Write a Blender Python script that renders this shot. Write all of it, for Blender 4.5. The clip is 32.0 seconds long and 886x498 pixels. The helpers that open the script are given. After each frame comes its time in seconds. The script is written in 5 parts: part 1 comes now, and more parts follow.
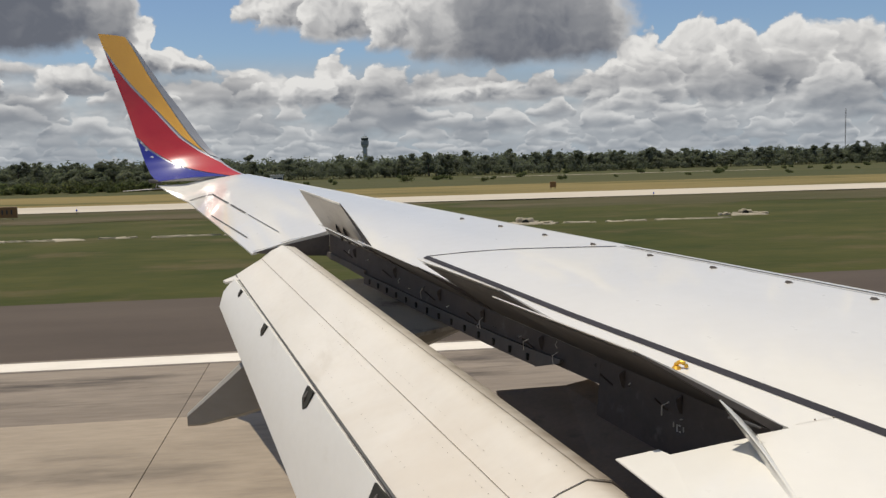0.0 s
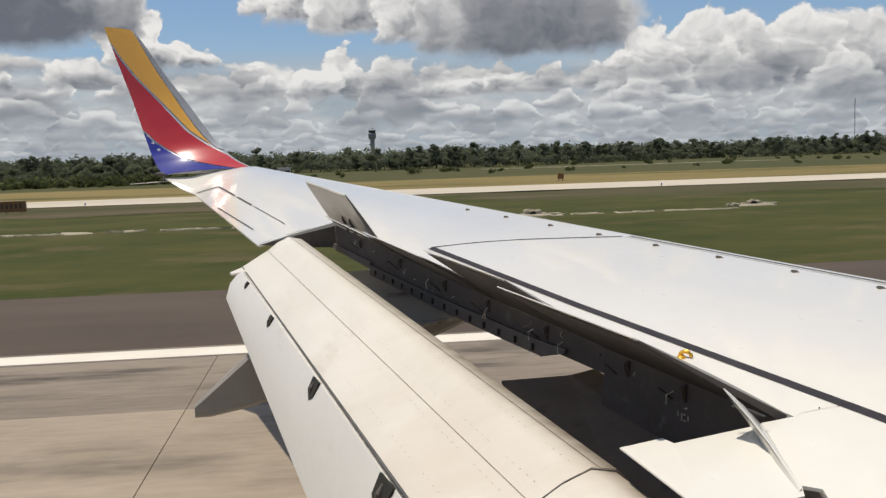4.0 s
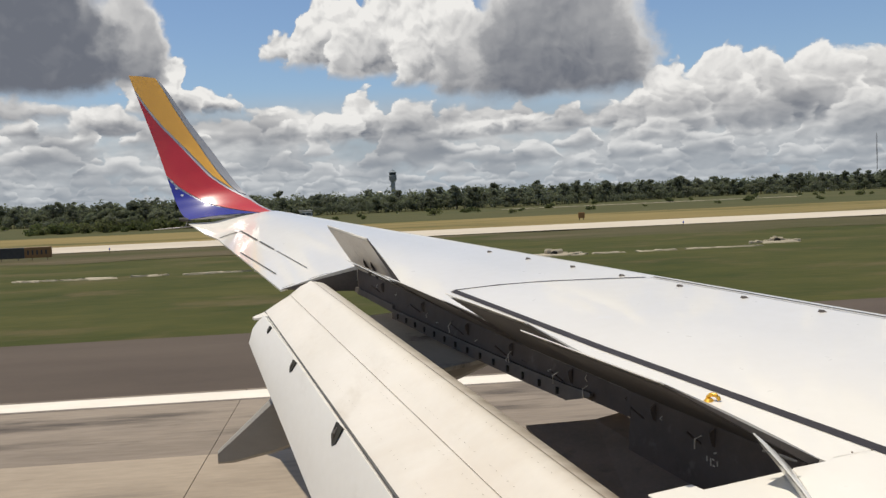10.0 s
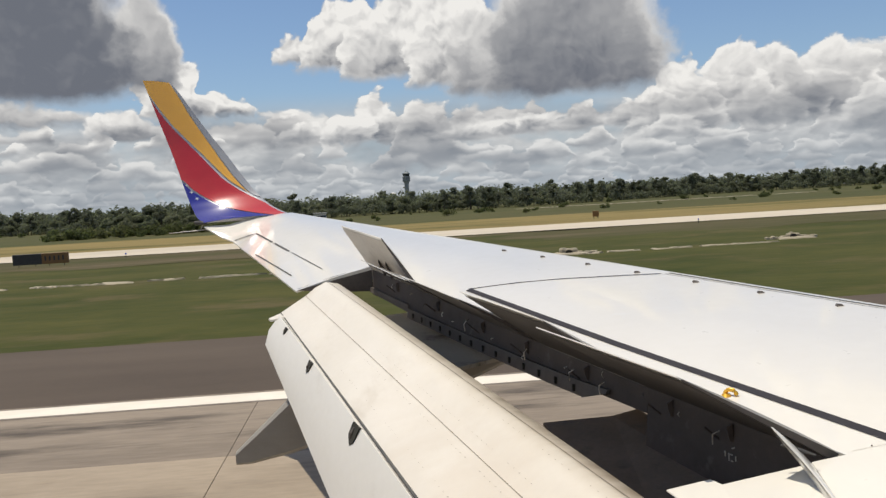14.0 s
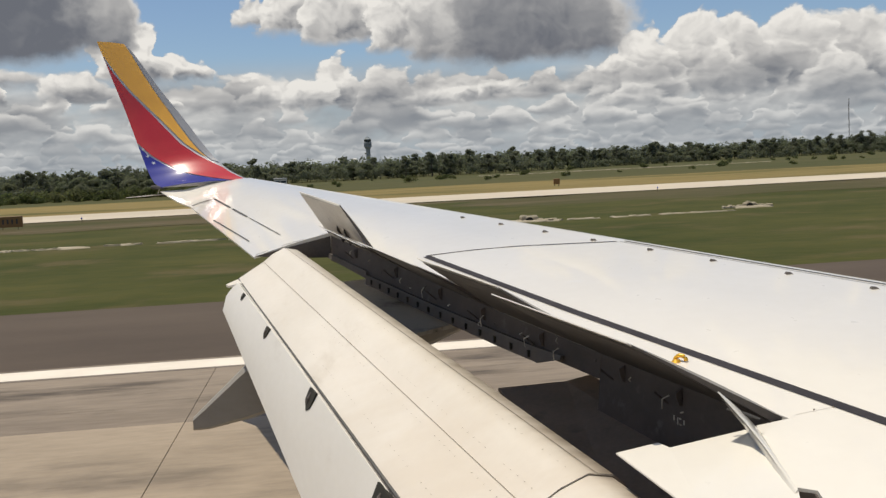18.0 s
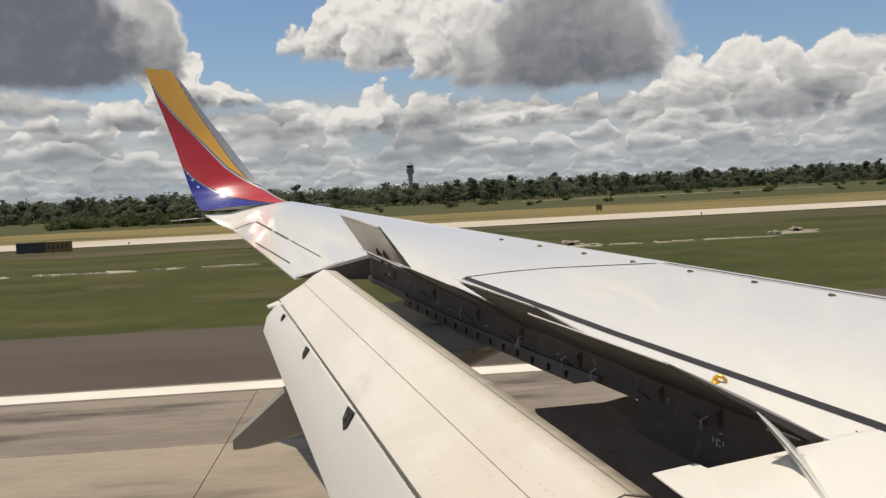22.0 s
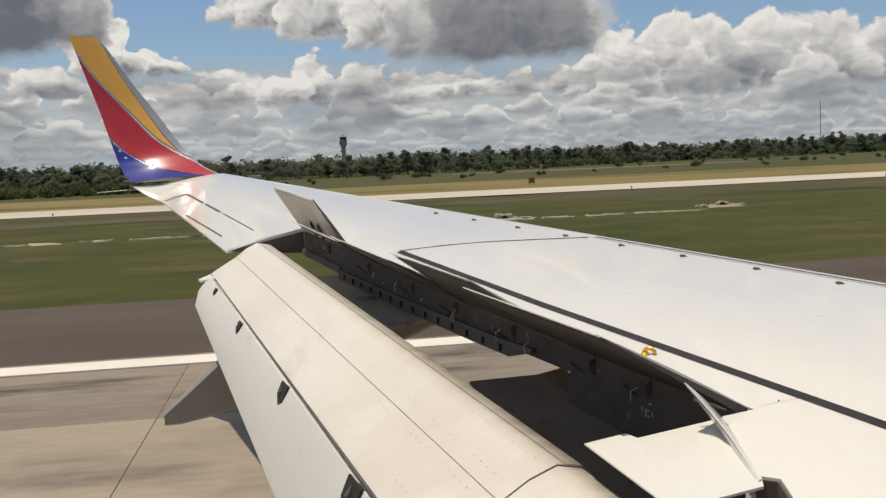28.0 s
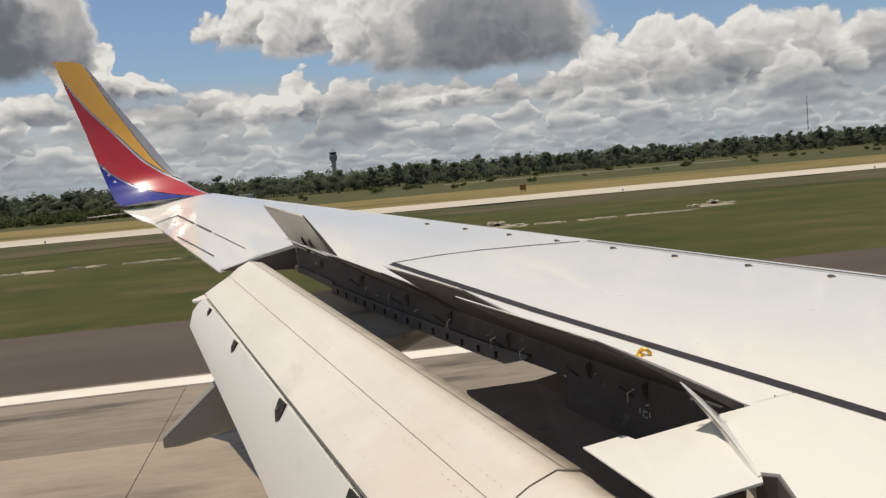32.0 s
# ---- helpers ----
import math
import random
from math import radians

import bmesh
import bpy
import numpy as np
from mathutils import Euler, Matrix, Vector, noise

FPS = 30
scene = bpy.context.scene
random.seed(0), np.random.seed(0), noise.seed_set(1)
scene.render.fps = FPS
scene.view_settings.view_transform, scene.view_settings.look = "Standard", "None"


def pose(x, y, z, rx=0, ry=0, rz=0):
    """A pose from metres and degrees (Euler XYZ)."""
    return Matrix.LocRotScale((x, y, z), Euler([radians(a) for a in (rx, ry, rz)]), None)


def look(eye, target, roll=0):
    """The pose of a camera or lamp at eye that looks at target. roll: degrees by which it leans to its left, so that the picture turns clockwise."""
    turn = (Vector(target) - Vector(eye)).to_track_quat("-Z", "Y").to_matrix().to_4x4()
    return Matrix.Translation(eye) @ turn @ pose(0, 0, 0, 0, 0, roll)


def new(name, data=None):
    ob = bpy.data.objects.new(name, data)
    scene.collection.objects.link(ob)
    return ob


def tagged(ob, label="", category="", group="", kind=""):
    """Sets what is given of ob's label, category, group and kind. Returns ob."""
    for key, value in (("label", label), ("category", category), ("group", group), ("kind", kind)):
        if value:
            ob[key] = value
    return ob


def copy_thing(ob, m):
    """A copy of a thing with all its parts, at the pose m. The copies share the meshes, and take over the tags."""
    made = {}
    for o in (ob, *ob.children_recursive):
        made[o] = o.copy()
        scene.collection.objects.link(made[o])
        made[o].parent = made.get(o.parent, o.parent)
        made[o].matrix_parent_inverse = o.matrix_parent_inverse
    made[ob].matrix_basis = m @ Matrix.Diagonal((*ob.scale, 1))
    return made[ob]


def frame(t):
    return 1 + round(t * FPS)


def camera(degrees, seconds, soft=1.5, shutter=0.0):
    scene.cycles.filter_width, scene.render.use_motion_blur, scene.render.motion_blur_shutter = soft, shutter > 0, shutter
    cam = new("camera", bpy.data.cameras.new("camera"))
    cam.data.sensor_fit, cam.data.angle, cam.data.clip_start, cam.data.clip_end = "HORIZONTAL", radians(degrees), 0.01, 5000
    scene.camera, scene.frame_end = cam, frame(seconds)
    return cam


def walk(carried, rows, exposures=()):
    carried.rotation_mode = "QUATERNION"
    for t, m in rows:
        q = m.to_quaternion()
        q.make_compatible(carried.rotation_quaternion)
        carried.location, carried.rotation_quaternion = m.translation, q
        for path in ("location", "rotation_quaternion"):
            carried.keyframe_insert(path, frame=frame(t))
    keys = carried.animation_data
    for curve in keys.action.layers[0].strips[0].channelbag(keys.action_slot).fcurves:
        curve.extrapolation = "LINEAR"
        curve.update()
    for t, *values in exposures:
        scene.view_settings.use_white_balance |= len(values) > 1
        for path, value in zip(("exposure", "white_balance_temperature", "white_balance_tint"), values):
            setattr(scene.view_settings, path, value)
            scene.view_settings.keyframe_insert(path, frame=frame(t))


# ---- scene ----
cam = camera(51.0, 32.0, soft=1.4)

# camera held at a cabin window: seconds, place, turn
PATH = [
    (0, -0.056, 0.051, 3.891, 84.87, 1.47, -7.16),
    (0.5, -0.010, 0.030, 3.882, 85.07, 2.82, -6.34),
    (1, -0.032, 0.040, 3.889, 85.07, 2.22, -6.68),
    (1.5, -0.010, 0.031, 3.877, 85.59, 1.99, -6.82),
    (2, -0.011, 0.030, 3.875, 85.73, 1.80, -6.97),
    (2.5, -0.009, 0.034, 3.867, 85.33, 1.87, -6.76),
    (4.5, -0.041, 0.045, 3.886, 84.26, 1.69, -6.63),
    (5, -0.029, 0.036, 3.890, 84.18, 1.49, -6.31),
    (5.5, -0.030, 0.035, 3.890, 84.59, 1.73, -6.17),
    (6, -0.033, 0.037, 3.893, 84.84, 1.71, -5.99),
    (6.5, -0.028, 0.033, 3.893, 85.20, 1.74, -5.98),
    (7, -0.035, 0.049, 3.894, 85.76, 1.84, -5.70),
    (7.5, -0.035, 0.039, 3.896, 85.58, 1.81, -5.50),
    (8, -0.035, 0.043, 3.897, 85.53, 1.87, -5.41),
    (8.5, -0.036, 0.043, 3.895, 85.46, 2.10, -5.19),
    (9, -0.031, 0.037, 3.895, 85.25, 1.72, -5.44),
    (9.5, -0.035, 0.051, 3.897, 85.85, 1.86, -5.91),
    (10, -0.040, 0.058, 3.899, 86.95, 2.50, -5.44),
    (10.5, -0.033, 0.049, 3.894, 86.60, 2.90, -5.21),
    (11, -0.035, 0.045, 3.894, 86.17, 2.35, -5.28),
    (11.5, -0.042, 0.047, 3.888, 86.36, 1.86, -5.25),
    (12, -0.038, 0.042, 3.887, 86.46, 2.40, -5.06),
    (12.5, -0.041, 0.048, 3.891, 86.21, 2.88, -4.71),
    (13, -0.037, 0.044, 3.891, 86.76, 2.90, -4.51),
    (13.5, -0.045, 0.051, 3.882, 87.32, 3.11, -4.65),
    (14, -0.042, 0.051, 3.886, 87.03, 3.30, -4.59),
    (14.5, -0.044, 0.052, 3.882, 86.47, 2.79, -4.70),
    (16.5, -0.025, 0.036, 3.887, 85.28, 2.85, -6.04),
    (17, -0.022, 0.033, 3.888, 85.29, 2.95, -6.08),
    (17.5, -0.041, 0.064, 3.881, 86.09, 4.37, -6.62),
    (18, -0.016, 0.027, 3.887, 84.85, 2.79, -6.95),
    (18.5, -0.017, 0.022, 3.880, 84.67, 1.78, -6.68),
    (19, 0.009, 0.006, 3.852, 87.42, 4.88, -5.54),
    (19.5, -0.007, 0.015, 3.855, 86.96, 4.27, -4.70),
    (20, 0.014, -0.007, 3.848, 86.96, 3.88, -4.78),
    (20.5, 0.012, -0.002, 3.844, 86.54, 3.25, -4.81),
    (21, 0.009, -0.004, 3.843, 86.50, 2.29, -4.59),
    (21.5, 0.009, 0.001, 3.843, 86.40, 2.17, -4.55),
    (22, 0.012, 0.005, 3.848, 86.56, 2.84, -4.36),
    (22.5, 0.001, 0.009, 3.851, 86.60, 3.17, -4.57),
    (23, 0.005, 0.001, 3.848, 86.51, 2.58, -4.63),
    (23.5, -0.002, 0.005, 3.854, 86.05, 1.85, -4.79),
    (24, 0.007, 0.001, 3.854, 86.52, 2.56, -4.27),
    (24.5, -0.001, 0.016, 3.855, 87.58, 2.93, -3.61),
    (26.5, -0.003, 0.008, 3.857, 87.38, 2.77, -4.10),
    (27, 0.005, -0.003, 3.854, 86.38, 2.35, -5.54),
    (27.5, 0.001, 0.004, 3.860, 85.24, 2.32, -7.78),
    (28, -0.001, -0.004, 3.860, 84.68, 2.44, -8.45),
    (28.5, -0.001, 0.003, 3.864, 84.28, 2.47, -9.06),
    (29, -0.003, 0.007, 3.855, 84.00, 2.26, -10.16),
    (29.5, -0.001, 0.009, 3.864, 84.51, 1.75, -10.09),
    (30, -0.005, 0.008, 3.859, 85.19, 2.28, -9.27),
    (30.5, 0.007, 0.004, 3.862, 86.06, 2.92, -8.13),
    (31, 0.014, -0.006, 3.853, 86.41, 3.92, -7.32),
    (31.5, 0.007, 0.002, 3.855, 85.88, 4.64, -7.99),
    (32, 0.018, -0.009, 3.854, 85.30, 4.85, -9.02),
]
EXPOSURES = [(0, -0.14, 7050, 10), (0.5, -0.28, 6750, 10), (1, -0.38, 6350, 10), (1.5, -0.24, 6450, 10), (2, -0.01, 6600, 10), (2.5, -0.06, 6950, 10), (8, 0.00, 7050, 10),
             (14, 0.02, 7100, 10), (17, 0.00, 7200, 10), (18.5, -0.08, 7330, 10), (24, -0.09, 7330, 10), (27, -0.12, 7280, 10), (32, -0.14, 7280, 10)]
walk(cam, [(t, pose(x, y, z, a, b, c)) for t, x, y, z, a, b, c in PATH], EXPOSURES)

# ------------------------------------------------------------------ light
SUN_AZ, SUN_EL = -73.0, 76.5   # azimuth from +y towards +x


def direction(az, el):
    a, e = radians(az), radians(el)
    return Vector((math.sin(a) * math.cos(e), math.cos(a) * math.cos(e), math.sin(e)))


sun = new("sun", bpy.data.lights.new("sun", "SUN"))
sun.data.energy, sun.data.angle, sun.data.color = 4.0, radians(0.55), (1.0, 0.96, 0.89)
sun.matrix_world = look((0, 0, 60), Vector((0, 0, 60)) - direction(SUN_AZ, SUN_EL))


class Nodes:
    """Short hand for building a node tree."""

    def __init__(self, tree):
        self.t = tree
        tree.nodes.clear()

    def n(self, kind, **inputs):
        node = self.t.nodes.new(kind)
        for k, v in inputs.items():
            if k == "p_noise_dimensions":
                node.noise_dimensions = v
            elif k == "p_voronoi_dimensions":
                node.voronoi_dimensions = v
            elif k == "p_feature":
                node.feature = v
            elif k == "p_interpolation_type":
                node.interpolation_type = v
            elif k == "p_node_tree":
                node.node_tree = v
            elif k == "p_sky_type":
                node.sky_type = v
            elif k == "p_sun_disc":
                node.sun_disc = v
            elif k == "p_sun_elevation":
                node.sun_elevation = v
            elif k == "p_sun_rotation":
                node.sun_rotation = v
            elif k == "p_air_density":
                node.air_density = v
            elif k == "p_dust_density":
                node.dust_density = v
            elif k == "p_ozone_density":
                node.ozone_density = v
        for k, v in inputs.items():
            if k.startswith("p_"):
                continue
            key = int(k[1:]) if k[0] == "i" and k[1:].isdigit() else k.replace("_", " ")
            self.put(node.inputs[key], v)
        return node

    def put(self, socket, v):
        if hasattr(v, "is_output"):
            self.t.links.new(v, socket)
        else:
            socket.default_value = v

    def m(self, op, a, b=0.0, c=0.0, clamp=False):
        node = self.t.nodes.new("ShaderNodeMath")
        node.operation, node.use_clamp = op, clamp
        for s, v in zip(node.inputs, (a, b, c)):
            self.put(s, v)
        return node.outputs[0]

    def v(self, op, a, b=(0, 0, 0)):
        node = self.t.nodes.new("ShaderNodeVectorMath")
        node.operation = op
        self.put(node.inputs[0], a), self.put(node.inputs[1], b)
        return node.outputs["Value"] if op in ("LENGTH", "DOT_PRODUCT") else node.outputs[0]

    def ramp(self, x, lo, hi, a=0.0, b=1.0):
        return self.n("ShaderNodeMapRange", p_interpolation_type="SMOOTHSTEP", i0=x, i1=lo, i2=hi, i3=a, i4=b).outputs[0]

    def mix(self, f, a, b):
        node = self.t.nodes.new("ShaderNodeMix")
        node.data_type = "RGBA"
        self.put(node.inputs[0], f), self.put(node.inputs[6], a), self.put(node.inputs[7], b)
        return node.outputs[2]

    def vmix(self, f, a, b):
        node = self.t.nodes.new("ShaderNodeMix")
        node.data_type = "VECTOR"
        self.put(node.inputs[0], f), self.put(node.inputs[4], a), self.put(node.inputs[5], b)
        return node.outputs[1]

    def noise(self, vec, scale, detail=4.0, rough=0.55, lac=2.0, dist=0.0):
        return self.n("ShaderNodeTexNoise", Vector=vec, Scale=scale, Detail=detail, Roughness=rough, Lacunarity=lac, Distortion=dist).outputs[0]


# cumulus heads, far to near: azimuth, foot elevation, half width, height in degrees, gloom
CLOUDS = [(-20.0, 5.3, 5.5, 1.5, 0.35), (-14.5, 4.6, 2.6, 1.7, 0.15), (-9.2, 4.0, 0.9, 1.2, 0.0), (-3.6, 4.0, 2.2, 1.2, 0.05),
          (0.6, 3.7, 1.8, 3.1, 0.0), (-0.9, 3.8, 1.6, 1.9, 0.0), (3.7, 3.5, 1.8, 2.7, 0.05), (6.2, 3.6, 2.2, 2.0, 0.08),
          (8.8, 3.9, 1.4, 1.4, 0.0), (11.0, 3.9, 1.7, 1.55, 0.0), (13.6, 3.9, 1.6, 1.45, 0.0), (16.0, 3.8, 1.6, 1.8, 0.05),
          (34.0, 3.4, 4.4, 3.6, 0.30), (30.6, 3.5, 3.2, 4.4, 0.28), (27.6, 3.4, 2.6, 4.9, 0.28), (24.8, 3.4, 2.6, 4.7, 0.26), (22.2, 3.5, 2.4, 4.6, 0.22), (19.6, 3.5, 2.3, 4.6, 0.12), (17.6, 3.4, 2.0, 2.8, 0.05),
          (26.4, 4.2, 2.4, 2.6, 0.45), (23.4, 3.2, 3.0, 2.4, 0.45), (19.6, 3.2, 2.4, 2.2, 0.25), (29.8, 2.8, 2.6, 2.4, 0.35), (18.6, 2.8, 2.4, 1.6, 0.25),
          (-5.2, 5.4, 1.3, 0.6, 0.0), (-7.9, 5.6, 1.7, 1.6, 0.0), (-11.0, 5.4, 2.3, 3.9, 0.0), (-12.8, 7.2, 2.8, 6.0, 0.55), (-26.0, 6.6, 9.0, 9.0, 0.98), (-19.4, 6.6, 7.8, 13.0, 0.98),
          (-3.6, 8.5, 2.3, 2.1, 0.0), (-0.8, 8.0, 3.2, 4.6, 0.0), (2.6, 7.5, 3.6, 5.6, 0.05), (6.0, 6.9, 3.6, 6.0, 0.10), (9.0, 6.2, 4.4, 5.6, 0.55), (13.0, 5.9, 6.6, 10.4, 0.74), (20.5, 12.3, 3.4, 2.0, 0.10)]
# rows of small cumulus towards the horizon: foot elevation, height, width of a head
BANKS = [(4.6, 1.3, 3.6), (3.9, 1.4, 3.4), (0.35, 0.55, 1.2), (0.70, 0.62, 1.5), (1.1, 0.75, 1.9), (1.6, 0.9, 2.3), (2.2, 1.1, 2.7), (2.9, 1.25, 3.0)]


def make_world():
    world = bpy.data.worlds.new("sky")
    scene.world = world
    world.use_nodes = True
    world.cycles.sampling_method, world.cycles.sample_map_resolution = "MANUAL", 256
    k = Nodes(world.node_tree)
    way = k.n("ShaderNodeTexCoord").outputs["Generated"]
    xyz = k.n("ShaderNodeSeparateXYZ", i0=way)
    az = k.m("DEGREES", k.m("ARCTAN2", xyz.outputs[0], xyz.outputs[1]))
    el = k.m("DEGREES", k.m("ARCSINE", xyz.outputs[2]))
    p = k.n("ShaderNodeCombineXYZ", i0=az, i1=el, i2=0.0).outputs[0]
    # heads grow smaller towards the horizon
    size = k.ramp(el, 0.5, 8.0, 0.30, 1.0)
    sq = k.n("ShaderNodeCombineXYZ", i0=k.m("MULTIPLY", az, 0.8), i1=k.m("MULTIPLY", k.m("LOGARITHM", k.m("ADD", k.m("MAXIMUM", el, -0.5), 4.0), 2.718), 11.0), i2=0.0).outputs[0]

    def noise2(vec, scale, detail, rough, out=0):
        return k.n("ShaderNodeTexNoise", p_noise_dimensions="2D", Vector=vec, Scale=scale, Detail=detail, Roughness=rough).outputs[out]

    def cells(vec, scale):
        return k.n("ShaderNodeTexVoronoi", p_voronoi_dimensions="2D", p_feature="SMOOTH_F1", Vector=vec, Scale=scale, Smoothness=0.75).outputs[0]

    def lumps(vec):
        """Rounded billows at three sizes."""
        parts = [k.m("MULTIPLY", k.m("SUBTRACT", 0.42, cells(vec, s)), w) for s, w in ((0.42, 1.05), (1.05, 0.62), (2.6, 0.30))]
        round_ = k.m("ADD", k.m("ADD", parts[0], parts[1]), parts[2])
        return k.m("ADD", round_, k.m("MULTIPLY", k.m("SUBTRACT", noise2(vec, 0.7, 5.0, 0.55), 0.5), 0.55))

    wob = noise2(sq, 0.36, 5.0, 0.55, 1)
    drift = k.v("SUBTRACT", wob, (0.5, 0.5, 0.5))
    warped = k.v("ADD", sq, k.v("MULTIPLY", drift, (1.9, 1.9, 0)))
    bill = lumps(warped)
    lit = k.m("SUBTRACT", bill, lumps(k.v("ADD", warped, (-0.16, 0.36, 0))))
    dr = k.n("ShaderNodeSeparateXYZ", i0=drift)
    qa = k.m("ADD", az, k.m("MULTIPLY", k.m("MULTIPLY", dr.outputs[0], 3.6), size))
    qe = k.m("ADD", el, k.m("MULTIPLY", k.m("ADD", k.m("MULTIPLY", dr.outputs[1], 1.6), k.m("MULTIPLY", bill, -0.45)), size))
    feet = k.m("ADD", el, k.m("MULTIPLY", k.m("MULTIPLY", dr.outputs[1], 1.4), size))
    patch = noise2(sq, 0.16, 4.0, 0.55)
    both = None   # cover and light of all clouds so far, side by side

    def over(mask, tone):
        nonlocal both
        front = k.n("ShaderNodeCombineXYZ", i0=1.0, i1=tone, i2=0.0).outputs[0]
        both = k.vmix(mask, both or (0.0, 0.4, 0.0), front)

    # far veil of cloud between the rows
    over(k.m("MULTIPLY", k.ramp(el, 7.2, 4.2), k.ramp(patch, 0.30, 0.55, 0.45, 0.95)), k.m("ADD", 0.60, k.m("MULTIPLY", lit, 0.35)))
    low = k.v("MULTIPLY", p, (0.75, 1.5, 0))
    lw = k.v("SUBTRACT", noise2(low, 0.8, 4.0, 0.55, 1), (0.5, 0.5, 0.5))
    lpart = k.n("ShaderNodeSeparateXYZ", i0=k.v("ADD", p, k.v("MULTIPLY", lw, (1.6, 0.45, 0))))
    la, le_ = lpart.outputs[0], lpart.outputs[1]
    for i, (foot, tall, wide) in enumerate(BANKS):
        row = k.n("ShaderNodeCombineXYZ", i0=k.m("MULTIPLY_ADD", la, 1 / wide, 37.7 * i + 5.0), i1=3.1 * i, i2=0.0).outputs[0]
        puff = k.n("ShaderNodeCombineXYZ", i0=k.m("MULTIPLY_ADD", la, 1.5 / wide, 11.3 * i), i1=k.m("MULTIPLY_ADD", le_, 1.1 / tall, 5.7 * i), i2=0.0).outputs[0]
        rise = k.ramp(noise2(row, 0.9, 2.0, 0.5), 0.36, 0.62, 0.05, 1.0)
        lump = k.m("SUBTRACT", 0.40, cells(puff, 1.0))
        shift = k.m("SUBTRACT", lump, k.m("SUBTRACT", 0.40, cells(k.v("ADD", puff, (-0.10, 0.26, 0)), 1.0)))
        v = k.m("SUBTRACT", k.m("DIVIDE", k.m("SUBTRACT", le_, foot), k.m("MULTIPLY", rise, tall)), k.m("MULTIPLY", lump, 0.75))
        mask = k.m("MULTIPLY", k.ramp(v, 1.05, 0.80), k.ramp(v, -0.35, 0.15))
        mask = k.m("MULTIPLY", mask, k.ramp(rise, 0.10, 0.45))
        over(mask, k.m("ADD", k.ramp(v, 0.0, 0.75, 0.30, 0.94), k.m("MULTIPLY", shift, 0.78)))
    for a, foot, ra, tall, gloom in CLOUDS:
        # each head waits for the ones behind it, which keeps the shader's stack small
        behind = k.m("MULTIPLY", k.n("ShaderNodeSeparateXYZ", i0=both).outputs[0], 1e-7)
        dx = k.m("MULTIPLY_ADD", qa, 1 / ra, k.m("SUBTRACT", behind, a / ra))
        v = k.m("MULTIPLY_ADD", qe, 1 / tall, k.m("SUBTRACT", behind, foot / tall))
        under = k.m("MULTIPLY_ADD", feet, 1 / tall, k.m("SUBTRACT", behind, foot / tall)) if tall > 3.5 else v
        dome = k.m("SUBTRACT", 1.0, k.m("MULTIPLY", dx, dx))
        edge = k.m("ADD", k.m("SUBTRACT", dome, k.m("MULTIPLY", v, v)), k.m("MULTIPLY", bill, 1.5 / (tall + 0.6 * ra)))
        mask = k.m("MULTIPLY", k.ramp(edge, 0.0, (0.40 + 2.8 * gloom * gloom) / tall ** 0.7), k.ramp(under, -0.20 / tall, (0.45 + 0.4 * gloom) / tall))
        bright = k.ramp(k.m("SUBTRACT", v, k.m("MULTIPLY", edge, 0.40)), -0.34, 0.32, 0.22, 0.98)
        bright = k.m("ADD", bright, k.m("MULTIPLY", lit, 0.84 * (1 - 0.70 * gloom)))
        if gloom:
            # thick cloud is dark but for its sunlit rim
            deep = k.ramp(k.m("ADD", edge, k.m("MULTIPLY", bill, 0.2)), 0.05, 0.60, 1.0, 1.0 - gloom)
            bright = k.m("MULTIPLY", k.m("ADD", bright, k.m("MULTIPLY", k.m("SUBTRACT", patch, 0.5), 0.9 * gloom)), deep)
            bright = k.m("ADD", bright, k.m("MULTIPLY", k.m("ADD", k.m("SUBTRACT", patch, 0.52), k.m("MULTIPLY", lit, 0.25)), 0.30 * gloom * gloom))
        over(mask, bright)
    parts = k.n("ShaderNodeSeparateXYZ", i0=both)
    cover, light = parts.outputs[0], parts.outputs[1]
    # broken cumulus over the rest of the sky
    away = k.m("MAXIMUM", k.ramp(k.m("ABSOLUTE", k.m("SUBTRACT", az, 6.0)), 36.0, 44.0), k.ramp(el, 15.5, 20.0))
    rest = k.m("ADD", k.m("MULTIPLY", k.m("SUBTRACT", noise2(p, 0.05, 6.0, 0.55), 0.52), 4.0), bill)
    cover = k.m("ADD", cover, k.m("MULTIPLY", away, k.m("SUBTRACT", k.ramp(rest, -0.10, 0.35), cover)))
    light = k.m("ADD", light, k.m("MULTIPLY", away, k.m("SUBTRACT", k.m("ADD", 0.48, k.m("MULTIPLY", lit, 0.5)), light)))
    # broad cloud shade over the low rows
    shade = k.ramp(noise2(k.v("MULTIPLY", p, (0.16, 0.5, 0)), 1.0, 3.0, 0.5), 0.36, 0.60, 0.52, 1.04)
    light = k.m("MULTIPLY", light, k.m("ADD", 1.0, k.m("MULTIPLY", k.m("SUBTRACT", shade, 1.0), k.ramp(el, 7.0, 4.5))))
    light = k.m("MAXIMUM", k.m("MINIMUM", light, 1.0), 0.0)
    sky = k.n("ShaderNodeTexSky", p_sky_type="NISHITA", p_sun_disc=False, p_sun_elevation=radians(SUN_EL), p_sun_rotation=radians(SUN_AZ), p_air_density=1.0, p_dust_density=0.5, p_ozone_density=1.6).outputs[0]
    sky = k.v("MULTIPLY", sky, (0.78, 0.92, 1.12))
    grey = k.mix(light, (1.42, 1.62, 2.08, 1), (8.1, 8.35, 8.7, 1))
    # haze pales the low sky
    sky = k.mix(k.ramp(el, 7.5, 0.0, 0.05, 0.85), sky, (3.5, 4.55, 5.9, 1))
